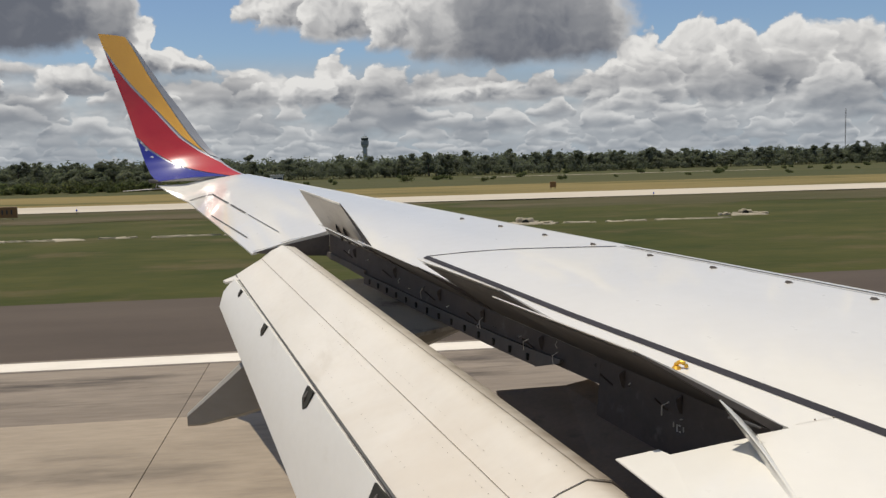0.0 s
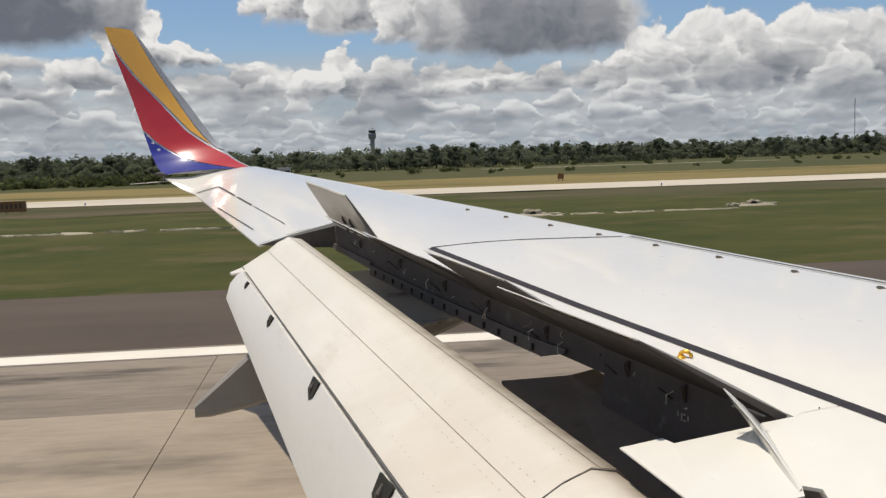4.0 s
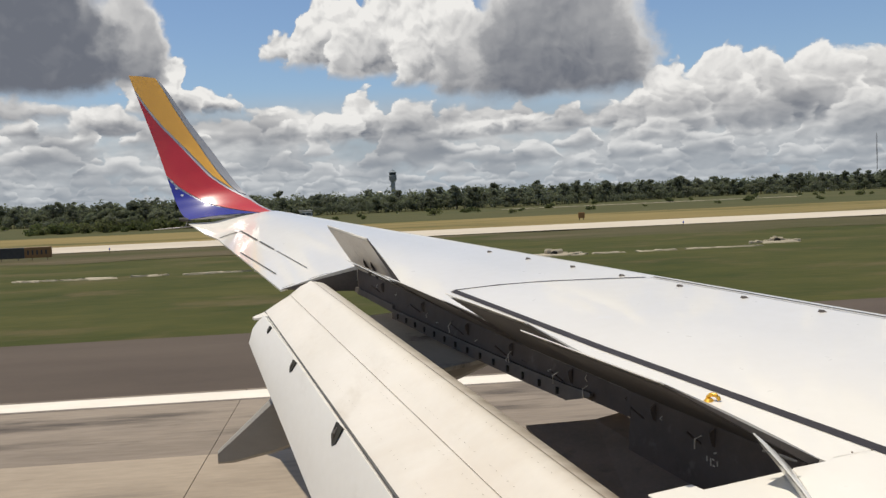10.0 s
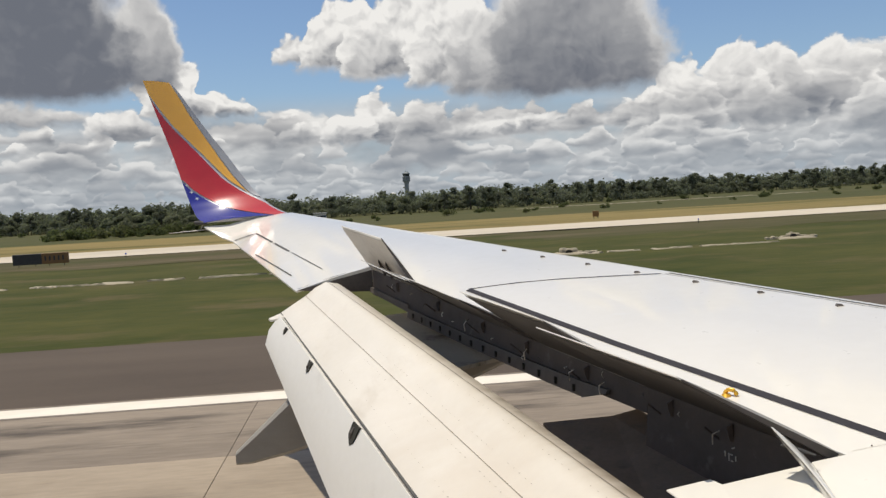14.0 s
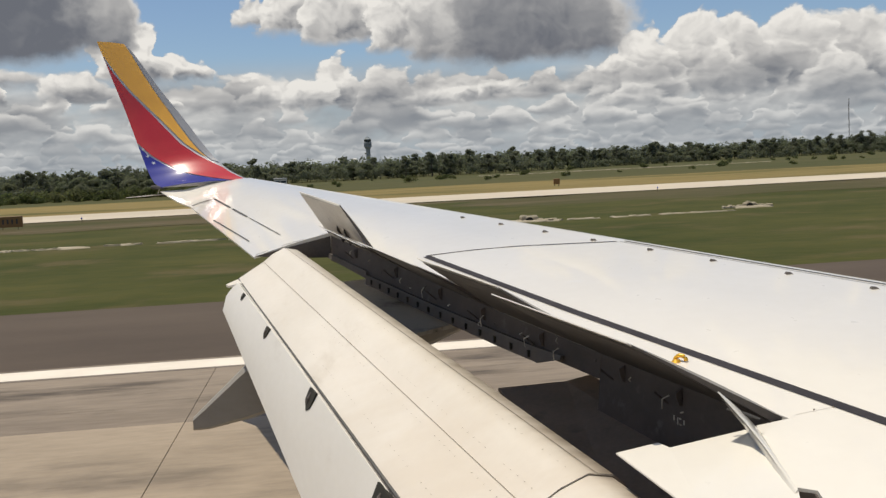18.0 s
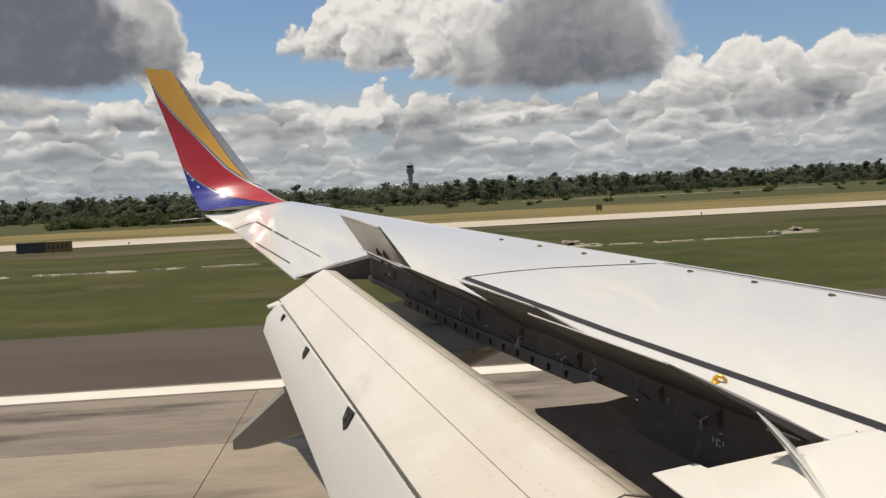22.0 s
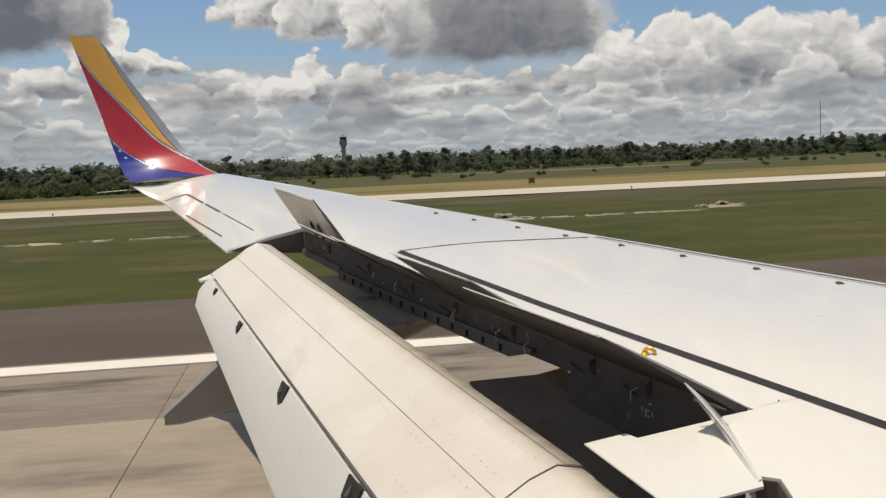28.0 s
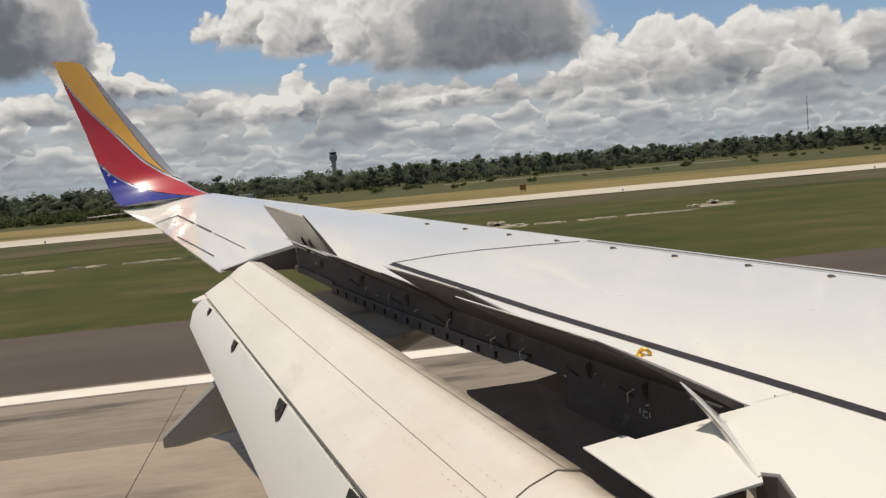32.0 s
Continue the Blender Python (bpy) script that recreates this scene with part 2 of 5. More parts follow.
    grey = k.mix(k.ramp(el, 6.0, 0.0, 0.0, 0.60), grey, (3.55, 4.25, 5.15, 1))
    col = k.mix(k.m("MULTIPLY", cover, k.ramp(el, -0.2, 0.8, 0.6, 1.0)), sky, grey)
    k.n("ShaderNodeOutputWorld", Surface=k.n("ShaderNodeBackground", Color=col, Strength=0.1).outputs[0])


make_world()


# ------------------------------------------------------------------ materials
def surface(name, a, b, scale=3.0, rough=0.5, metal=0.0, stretch=(1, 1, 1), fine=40.0, bump=0.0, coat=0.0, vary=0.0, spots=None, spec=0.5, gloss=0.085):
    """A two-scale surface: colours a and b blended by coarse and fine noise in metres."""
    mat = bpy.data.materials.new(name)
    mat.use_nodes = True
    k = Nodes(mat.node_tree)
    pos = k.v("MULTIPLY", k.n("ShaderNodeNewGeometry").outputs["Position"], stretch)
    coarse = k.noise(pos, scale, 5.0, 0.6)
    grain = k.noise(pos, fine, 3.0, 0.6)
    f = k.m("ADD", k.m("MULTIPLY", k.m("SUBTRACT", coarse, 0.5), 2.2), k.m("MULTIPLY", k.m("SUBTRACT", grain, 0.5), 0.9))
    f = k.m("ADD", f, 0.5, clamp=True)
    if vary:
        f = k.m("ADD", f, k.m("MULTIPLY", k.m("SUBTRACT", k.n("ShaderNodeObjectInfo").outputs["Random"], 0.5), vary), clamp=True)
    col = k.mix(f, (*a, 1), (*b, 1))
    if spots:
        colour, size, lo, hi = spots
        col = k.mix(k.ramp(k.noise(pos, size, 6.0, 0.65), lo, hi), col, (*colour, 1))
    shader = k.n("ShaderNodeBsdfPrincipled", Base_Color=col, Metallic=metal, Roughness=k.m("ADD", rough - 0.06, k.m("MULTIPLY", grain, 0.12)))
    shader.inputs["Specular IOR Level"].default_value = spec
    if coat:
        shader.inputs["Coat Weight"].default_value, shader.inputs["Coat Roughness"].default_value = coat, gloss
    if bump:
        k.put(shader.inputs["Normal"], k.n("ShaderNodeBump", Strength=0.6, Distance=bump, Height=k.m("ADD", grain, coarse)).outputs[0])
    k.n("ShaderNodeOutputMaterial", Surface=shader.outputs[0])
    return mat


def foliage(name, a, b):
    """Leaves: diffuse with some light passing through."""
    mat = bpy.data.materials.new(name)
    mat.use_nodes = True
    k = Nodes(mat.node_tree)
    pos = k.n("ShaderNodeNewGeometry").outputs["Position"]
    f = k.m("ADD", k.m("MULTIPLY", k.m("SUBTRACT", k.noise(pos, 0.35, 4.0), 0.5), 1.8), k.n("ShaderNodeObjectInfo").outputs["Random"], clamp=True)
    col = k.mix(f, (*a, 1), (*b, 1))
    face = k.n("ShaderNodeBsdfPrincipled", Base_Color=col, Roughness=0.75)
    face.inputs["Specular IOR Level"].default_value = 0.25
    through_leaf = k.n("ShaderNodeBsdfTranslucent", Color=k.v("MULTIPLY", col, (1.2, 1.25, 0.9)))
    k.n("ShaderNodeOutputMaterial", Surface=k.n("ShaderNodeMixShader", i0=0.58, i1=face.outputs[0], i2=through_leaf.outputs[0]).outputs[0])
    return mat


M = {}
M["white"] = surface("wing_paint", (0.705, 0.682, 0.624), (0.668, 0.643, 0.584), 0.7, 0.3, fine=9, coat=0.85, spec=0.1, gloss=0.045, spots=((0.68, 0.67, 0.64), 1.6, 0.62, 0.8))
M["line"] = surface("dark_sealant", (0.05, 0.05, 0.05), (0.10, 0.095, 0.09), 6, 0.7)
M["stripe"] = surface("walkway_line_paint", (0.030, 0.028, 0.032), (0.046, 0.043, 0.047), 6, 0.65, spec=0.12)
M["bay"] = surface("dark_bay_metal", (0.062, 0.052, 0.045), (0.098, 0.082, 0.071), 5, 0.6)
M["bay_floor"] = surface("brown_bay_floor", (0.15, 0.118, 0.092), (0.22, 0.175, 0.14), 2.5, 0.7, spots=((0.10, 0.08, 0.065), 3, 0.55, 0.75))
M["dirt"] = surface("grey_brown_smudge", (0.50, 0.465, 0.41), (0.58, 0.545, 0.49), 20, 0.6)
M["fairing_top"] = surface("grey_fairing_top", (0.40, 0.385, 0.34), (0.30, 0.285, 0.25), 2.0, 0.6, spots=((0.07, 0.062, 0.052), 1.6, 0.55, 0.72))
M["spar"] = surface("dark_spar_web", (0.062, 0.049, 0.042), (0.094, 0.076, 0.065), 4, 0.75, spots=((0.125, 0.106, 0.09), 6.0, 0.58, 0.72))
# lining colour darkened to carry the shade beneath the raised panels
M["lining"] = surface("shade_dark_spoiler_lining", (0.040, 0.034, 0.030), (0.062, 0.053, 0.047), 4, 0.75)
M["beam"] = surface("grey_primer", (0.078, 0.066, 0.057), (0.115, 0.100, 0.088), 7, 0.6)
M["under"] = surface("spoiler_underside", (0.58, 0.55, 0.50), (0.44, 0.41, 0.37), 3, 0.5, spots=((0.20, 0.18, 0.16), 4, 0.60, 0.75))
M["metal"] = surface("bare_aluminium", (0.55, 0.55, 0.56), (0.45, 0.45, 0.46), 5, 0.32, 0.9)
M["gold"] = surface("golden_paint", (0.80, 0.43, 0.075), (0.74, 0.38, 0.065), 2, 0.34, coat=0.7, spec=0.3)
M["red"] = surface("red_paint", (0.49, 0.034, 0.044), (0.43, 0.029, 0.038), 2, 0.30, coat=0.75, spec=0.18)
M["blue"] = surface("blue_paint", (0.030, 0.038, 0.26), (0.026, 0.032, 0.21), 2, 0.28, coat=0.7, spec=0.05)
M["fairing"] = surface("grey_fairing_paint", (0.29, 0.272, 0.24), (0.235, 0.218, 0.19), 1.4, 0.45, stretch=(0.5, 1, 1), fine=14, spots=((0.22, 0.195, 0.16), 1.8, 0.62, 0.85))
M["silver"] = surface("silver_paint", (0.56, 0.575, 0.60), (0.48, 0.495, 0.525), 3, 0.35, 0.15)
# darker copy of the silver: the curved leading edge's shading put into colour
M["shaded_silver"] = surface("shaded_silver_paint", (0.36, 0.375, 0.40), (0.30, 0.315, 0.34), 3, 0.35, 0.1)
M["yellow"] = surface("yellow_anodised", (0.80, 0.48, 0.06), (0.70, 0.38, 0.05), 9, 0.3, 0.5)
M["grass"] = surface("mown_grass", (0.032, 0.042, 0.009), (0.074, 0.072, 0.022), 0.15, 0.9, stretch=(0.65, 1, 1), fine=1.1, bump=0.05, spots=((0.098, 0.079, 0.038), 0.17, 0.50, 0.72), spec=0.1)
M["dry"] = surface("dry_grass", (0.235, 0.180, 0.078), (0.135, 0.112, 0.042), 0.07, 0.95, stretch=(0.22, 1, 1), fine=0.7, bump=0.05, spots=((0.082, 0.080, 0.030), 0.07, 0.50, 0.68), spec=0.1)
M["field"] = surface("rough_meadow", (0.058, 0.064, 0.026), (0.088, 0.082, 0.037), 0.03, 0.95, stretch=(0.4, 1, 1), fine=0.8, bump=0.1, spots=((0.055, 0.066, 0.026), 0.05, 0.52, 0.66), spec=0.1)
M["concrete"] = surface("runway_concrete", (0.36, 0.298, 0.228), (0.225, 0.185, 0.140), 0.28, 0.85, stretch=(0.30, 1, 1), fine=7, bump=0.004, vary=0.35, spots=((0.125, 0.105, 0.085), 0.55, 0.50, 0.78), spec=0.2)
M["concrete_stained"] = surface("stained_runway_concrete", (0.27, 0.225, 0.178), (0.150, 0.124, 0.100), 0.30, 0.85, stretch=(0.22, 1, 1), fine=7, bump=0.004, vary=0.4, spots=((0.060, 0.050, 0.043), 0.75, 0.47, 0.72), spec=0.2)
M["aft_flap"] = surface("aft_flap_paint", (0.70, 0.682, 0.64), (0.655, 0.635, 0.59), 0.8, 0.42, stretch=(1, 0.5, 1), fine=16, spots=((0.52, 0.48, 0.42), 1.7, 0.62, 0.88))


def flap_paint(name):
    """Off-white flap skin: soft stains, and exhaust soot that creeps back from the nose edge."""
    mat = bpy.data.materials.new(name)
    mat.use_nodes = True
    k = Nodes(mat.node_tree)
    pos = k.n("ShaderNodeNewGeometry").outputs["Position"]
    part = k.n("ShaderNodeSeparateXYZ", i0=pos)
    x, y = part.outputs[0], part.outputs[1]
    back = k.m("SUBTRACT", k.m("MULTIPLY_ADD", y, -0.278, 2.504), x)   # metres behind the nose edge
    broad = k.noise(k.v("MULTIPLY", pos, (1.0, 0.4, 1.0)), 1.0, 5.0, 0.6)
    grain = k.noise(pos, 18, 3.0, 0.6)
    f = k.m("ADD", k.m("MULTIPLY", k.m("SUBTRACT", broad, 0.5), 2.0), k.m("MULTIPLY", k.m("SUBTRACT", grain, 0.5), 0.3))
    col = k.mix(k.m("ADD", f, 0.5, clamp=True), (0.72, 0.69, 0.63, 1), (0.60, 0.565, 0.50, 1))
    col = k.mix(k.ramp(k.noise(k.v("MULTIPLY", pos, (1.4, 0.5, 1.4)), 1.3, 6.0, 0.65), 0.58, 0.85), col, (0.50, 0.45, 0.375, 1))
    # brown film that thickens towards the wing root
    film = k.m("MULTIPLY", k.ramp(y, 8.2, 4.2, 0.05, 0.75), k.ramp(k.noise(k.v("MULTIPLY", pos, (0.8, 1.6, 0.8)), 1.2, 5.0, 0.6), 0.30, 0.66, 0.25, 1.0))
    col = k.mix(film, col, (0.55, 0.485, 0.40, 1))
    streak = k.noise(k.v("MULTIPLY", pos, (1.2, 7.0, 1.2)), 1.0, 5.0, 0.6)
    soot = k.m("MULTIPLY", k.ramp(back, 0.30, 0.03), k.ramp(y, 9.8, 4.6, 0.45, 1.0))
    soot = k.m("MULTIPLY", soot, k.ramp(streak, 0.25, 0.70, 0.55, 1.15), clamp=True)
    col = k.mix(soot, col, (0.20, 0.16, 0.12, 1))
    shader = k.n("ShaderNodeBsdfPrincipled", Base_Color=col, Roughness=k.m("MULTIPLY_ADD", grain, 0.12, 0.36))
    k.put(shader.inputs["Normal"], k.n("ShaderNodeBump", Strength=0.15, Distance=0.004, Height=broad).outputs[0])
    k.n("ShaderNodeOutputMaterial", Surface=shader.outputs[0])
    return mat


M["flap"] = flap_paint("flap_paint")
M["seam"] = surface("flap_seam", (0.20, 0.165, 0.13), (0.28, 0.24, 0.19), 6, 0.7)
M["verge"] = surface("brown_verge", (0.100, 0.080, 0.048), (0.048, 0.054, 0.018), 0.10, 0.95, stretch=(0.25, 1, 1), fine=1.5, spec=0.1, spots=((0.13, 0.10, 0.065), 0.16, 0.56, 0.70))
M["asphalt"] = surface("shoulder_asphalt", (0.068, 0.053, 0.042), (0.098, 0.077, 0.060), 0.25, 0.9, stretch=(0.3, 1, 1), fine=12, bump=0.006, spots=((0.15, 0.125, 0.10), 0.16, 0.60, 0.8), spec=0.2)
M["taxi"] = surface("taxiway_concrete", (0.54, 0.48, 0.385), (0.43, 0.38, 0.305), 0.06, 0.85, stretch=(0.3, 1, 1), fine=2, spec=0.2)
M["taxi_yellow"] = surface("taxi_line_paint", (0.62, 0.40, 0.06), (0.50, 0.32, 0.06), 1.5, 0.7, fine=10, spots=((0.30, 0.24, 0.14), 2.0, 0.62, 0.8))
M["water"] = surface("pond_water", (0.030, 0.036, 0.034), (0.042, 0.048, 0.040), 0.05, 0.12, fine=0.6, bump=0.01)
M["joint"] = surface("joint_sealant", (0.145, 0.122, 0.10), (0.20, 0.17, 0.14), 2, 0.9)
M["paint"] = surface("runway_paint", (0.72, 0.665, 0.575), (0.62, 0.565, 0.48), 1.5, 0.7, stretch=(0.5, 1, 1), fine=12, spots=((0.42, 0.38, 0.33), 2.2, 0.66, 0.82))
M["silt"] = surface("pale_silt", (0.44, 0.385, 0.295), (0.27, 0.235, 0.16), 0.7, 0.95, fine=5, bump=0.03)
M["dark"] = surface("dark_hole", (0.012, 0.012, 0.010), (0.03, 0.028, 0.02), 4, 0.9)
M["bark"] = surface("pine_bark", (0.11, 0.085, 0.065), (0.06, 0.047, 0.037), 3, 0.95, fine=12)
# tree greens lightened towards grey: distance haze is mixed into the colour
M["pine"] = foliage("hazed_pine_needles", (0.122, 0.138, 0.106), (0.160, 0.172, 0.132))
M["leaf"] = foliage("hazed_oak_leaves", (0.128, 0.148, 0.100), (0.168, 0.180, 0.126))
M["shrub"] = foliage("shrub_leaves", (0.080, 0.100, 0.042), (0.115, 0.125, 0.06))
M["tower"] = surface("tower_concrete", (0.27, 0.30, 0.31), (0.22, 0.245, 0.255), 0.1, 0.8)
M["glass"] = surface("dark_tower_glass", (0.03, 0.04, 0.05), (0.05, 0.06, 0.07), 0.5, 0.12)
M["wall"] = surface("pale_building_wall", (0.66, 0.65, 0.62), (0.56, 0.55, 0.53), 0.2, 0.8)
M["roof"] = surface("flat_roof", (0.40, 0.40, 0.40), (0.32, 0.32, 0.31), 0.2, 0.8)
M["sign_black"] = surface("sign_black", (0.02, 0.02, 0.02), (0.035, 0.033, 0.03), 4, 0.5)
M["sign_orange"] = surface("sign_orange", (0.20, 0.10, 0.03), (0.16, 0.08, 0.02), 4, 0.5)
M["rubber"] = surface("tyre_rubber", (0.02, 0.02, 0.02), (0.03, 0.03, 0.03), 8, 0.8)
M["lens"] = surface("blue_lens", (0.05, 0.10, 0.5), (0.04, 0.08, 0.4), 8, 0.2)


# ------------------------------------------------------------------ mesh helpers
def obj(name, verts, faces, material, parent=None, label="", smooth=False, mats=None, idx=None):
    me = bpy.data.meshes.new(name)
    me.from_pydata([tuple(v) for v in verts], [], faces)
    for m in (mats or [material]):
        me.materials.append(m)
    if idx is not None:
        me.polygons.foreach_set("material_index", idx)
    me.polygons.foreach_set("use_smooth", [smooth] * len(me.polygons))
    bm = bmesh.new()
    bm.from_mesh(me)
    bmesh.ops.recalc_face_normals(bm, faces=bm.faces)
    bm.to_mesh(me)
    bm.free()
    ob = new(name, me)
    if parent:
        ob.parent = parent
    if label:
        tagged(ob, label)
    return ob


def thing(name, label, category, group="", kind="", at=(0, 0, 0)):
    ob = new(name)
    ob.location = at
    return tagged(ob, label, category, group, kind)


def loft(rings, closed=True, cap=True):
    """Verts and faces through rings of equal length; caps have their own verts, so that shading stays crisp."""
    n = len(rings[0])
    verts = [p for r in rings for p in r]
    faces = []
    for i in range(len(rings) - 1):
        for j in range(n if closed else n - 1):
            a, b = i * n + j, i * n + (j + 1) % n
            faces.append((a, b, b + n, a + n))
    if cap and closed:
        for r in (rings[0], rings[-1]):
            s = len(verts)
            verts += list(r)
            faces.append(tuple(range(s, s + n)))
    return verts, faces


def box(x0, x1, y0, y1, z0, z1, bevel=0.0):
    """A box with optional chamfered upright edges and top."""
    b = bevel
    if not b:
        v = [(x, y, z) for z in (z0, z1) for x, y in ((x0, y0), (x1, y0), (x1, y1), (x0, y1))]
        return v, [(0, 1, 2, 3), (4, 5, 6, 7), (0, 1, 5, 4), (1, 2, 6, 5), (2, 3, 7, 6), (3, 0, 4, 7)]
    rings = [[(x0, y0, z0), (x1, y0, z0), (x1, y1, z0), (x0, y1, z0)], [(x0, y0, z1 - b), (x1, y0, z1 - b), (x1, y1, z1 - b), (x0, y1, z1 - b)],
             [(x0 + b, y0 + b, z1), (x1 - b, y0 + b, z1), (x1 - b, y1 - b, z1), (x0 + b, y1 - b, z1)]]
    return loft(rings)


def join(*pieces):
    verts, faces = [], []
    for v, f in pieces:
        s = len(verts)
        verts += list(v)
        faces += [tuple(i + s for i in q) for q in f]
    return verts, faces


def tube(points, radius, sides=8):
    rings = []
    pts = [Vector(p) for p in points]
    for i, p in enumerate(pts):
        d = (pts[min(i + 1, len(pts) - 1)] - pts[max(i - 1, 0)]).normalized()
        u = d.orthogonal().normalized()
        w = d.cross(u)
        r = radius[i] if isinstance(radius, (list, tuple)) else radius
        rings.append([p + r * (math.cos(a) * u + math.sin(a) * w) for a in (2 * math.pi * s / sides for s in range(sides))])
    return loft(rings)


def lerp_list(table, x):
    """Linear interpolation in a table of (x, value)."""
    return float(np.interp(x, [a for a, _ in table], [b for _, b in table]))


# ------------------------------------------------------------------ the wing
# x forward along the runway, y outboard, z up; the runway surface is z = 0
def x_front(y):
    return -1.40 + 0.535 * (15.49 - y)


def top(x, y):
    """Height of the wing's upper skin."""
    le, te = 3.71 - 0.498 * (y - 6.11), -0.8 - 0.29 * (y - 10.8)
    s = (le - x) / max(le - te, 0.3)
    drop = 0.20 * min(max((s - 0.35) / 0.65, 0), 1.25) ** 2
    return 2.25 + 0.1051 * y + 0.01746 * x - drop * (1 - 0.62 * min(max((y - 14.75) / 0.57, 0), 1) ** 1.5)


HINGE = [(4.05, 2.03), (5.32, 1.56), (6.41, 1.17), (7.55, 0.79), (8.85, 0.38), (10.06, -0.03)]


def x_hinge(y):
    return lerp_list(HINGE, y)


def x_rear(y):
    return -1.01 - 0.2816 * (min(y, 14.75) - 10.56) - 0.92 * max(y - 14.75, 0)


airplane = thing("airplane_wing", "white airliner wing with extended flap, raised spoilers and painted winglet", "airplane wing")


def wing_body(name, ys, back, label=""):
    rings = []
    for y in ys:
        xb = back(y)
        xf = x_front(y)
        full = xf - x_rear(y)
        r = 0.028 * full + 0.015
        xs = [xf + (xb - xf) * (i / 26) ** 1.1 for i in range(27)]
        up = [(x, y, top(x, y)) for x in xs]
        zf = top(xf, y)
        nose = [(xf + 1.6 * r * math.sin(radians(q)), y, zf - r + r * math.cos(radians(q))) for q in (160, 135, 110, 85, 60, 40, 20)]
        low = []
        for x in reversed(xs):
            s = min((xf - x) / full, 1)
            th = 2 * r * (1 - s) ** 2 + 0.115 * full * math.sin(math.pi * s ** 0.62) * (1 - 0.45 * s) + 0.016
            low.append((x, y, top(x, y) - th))
        rings.append(nose + up + low)
    v, f = loft(rings)
    ob = obj(name, v, f, M["white"], airplane, label, smooth=True)
    return ob


def span(a, b, n):
    return [a + (b - a) * i / n for i in range(n + 1)]


def x_inner(y):
    """Rear edge of the skin beside the cabin, stepped behind the fixed panel."""
    return 1.88 - 0.18 * (4.05 - y) + (0.075 if y < 3.47 else 0.0)


wing_body("inner_wing_panel", span(0.35, 3.35, 7) + [3.44, 3.50, 3.8, 4.05], x_inner)
wing_body("middle_wing_panel", span(4.05, 10.06, 16), lambda y: x_hinge(y) + 0.01)
wing_body("outer_wing_panel", span(10.06, 15.32, 16), lambda y: x_rear(y))
for ob in airplane.children:
    mod = ob.modifiers.new("sharp", "EDGE_SPLIT")
    mod.split_angle = radians(40)


def skin_strip(name, pts, width, lift=0.003, material=None, label="", step=0.25, parent=None):
    """A narrow flat strip that follows the upper skin through (x, y) points."""
    path = []
    for (xa, ya), (xb, yb) in zip(pts, pts[1:]):
        n = max(1, int(math.hypot(xb - xa, yb - ya) / step))
        path += [(xa + (xb - xa) * i / n, ya + (yb - ya) * i / n) for i in range(n)]
    path.append(pts[-1])
    verts = []
    for i, (x, y) in enumerate(path):
        xa, ya = path[max(i - 1, 0)]
        xb, yb = path[min(i + 1, len(path) - 1)]
        d = Vector((xb - xa, yb - ya)).normalized()
        for s in (-0.5, 0.5):
            px, py = x - d.y * width * s, y + d.x * width * s
            verts.append((px, py, top(px, py) + lift))
    faces = [(2 * i, 2 * i + 1, 2 * i + 3, 2 * i + 2) for i in range(len(path) - 1)]
    return obj(name, verts, faces, material or M["line"], parent or airplane, label)


def along(y):
    return 0.79 + 0.365 * (8.28 - y)


skin_strip("walkway_line", [(0.80, 8.26), (1.55, 6.10), (2.325, 4.02), (2.9, 2.46)], 0.062, 0.004, M["stripe"], "dark grey walkway line")
skin_strip("walkway_line", [(0.80, 8.28), (1.2, 8.215), (1.6, 8.155), (1.97, 8.10), (2.48, 8.02)], 0.022, 0.004, M["stripe"], "thin dark boundary line")
skin_strip("slat_gap", [(x_front(y) - 0.045, y) for y in span(8.02, 2.5, 6)], 0.022)
skin_strip("slat_gap", [(x_front(y) - 0.10, y) for y in span(8.0, 2.5, 6)], 0.006)
# aileron outline and its tab
AIL_OUT, AIL_IN = (-1.76, 14.31), (-0.61, 10.62)
skin_strip("aileron_gap", [AIL_OUT, (-1.95, 14.50), (-2.15, 14.70)], 0.026, 0.010)
for a, b in ((0.0, 0.30), (0.34, 0.57), (0.61, 1.0)):
    p = [(AIL_OUT[0] + (AIL_IN[0] - AIL_OUT[0]) * f, AIL_OUT[1] + (AIL_IN[1] - AIL_OUT[1]) * f) for f in (a, b)]
    skin_strip("aileron_gap", p, 0.024 if b < 0.99 else 0.010, 0.007)
skin_strip("tab_gap", [(-1.62, 12.9), (-0.98, 10.85)], 0.015, 0.007)
skin_strip("panel_joint", [(-0.03, 10.07), (-0.45, 10.10), (-0.86, 10.12)], 0.012)
skin_strip("panel_joint", [(2.08, 4.07), (2.30, 4.07)], 0.003, material=M["dirt"])
for i, (x, y) in enumerate(((2.18, 4.08), (2.27, 4.07))):
    v, f = tube([(x, y, top(x, y) - 0.01), (x, y, top(x, y) + 0.006)], 0.004, 8)
    obj("fastener", v, f, M["seam"], airplane)

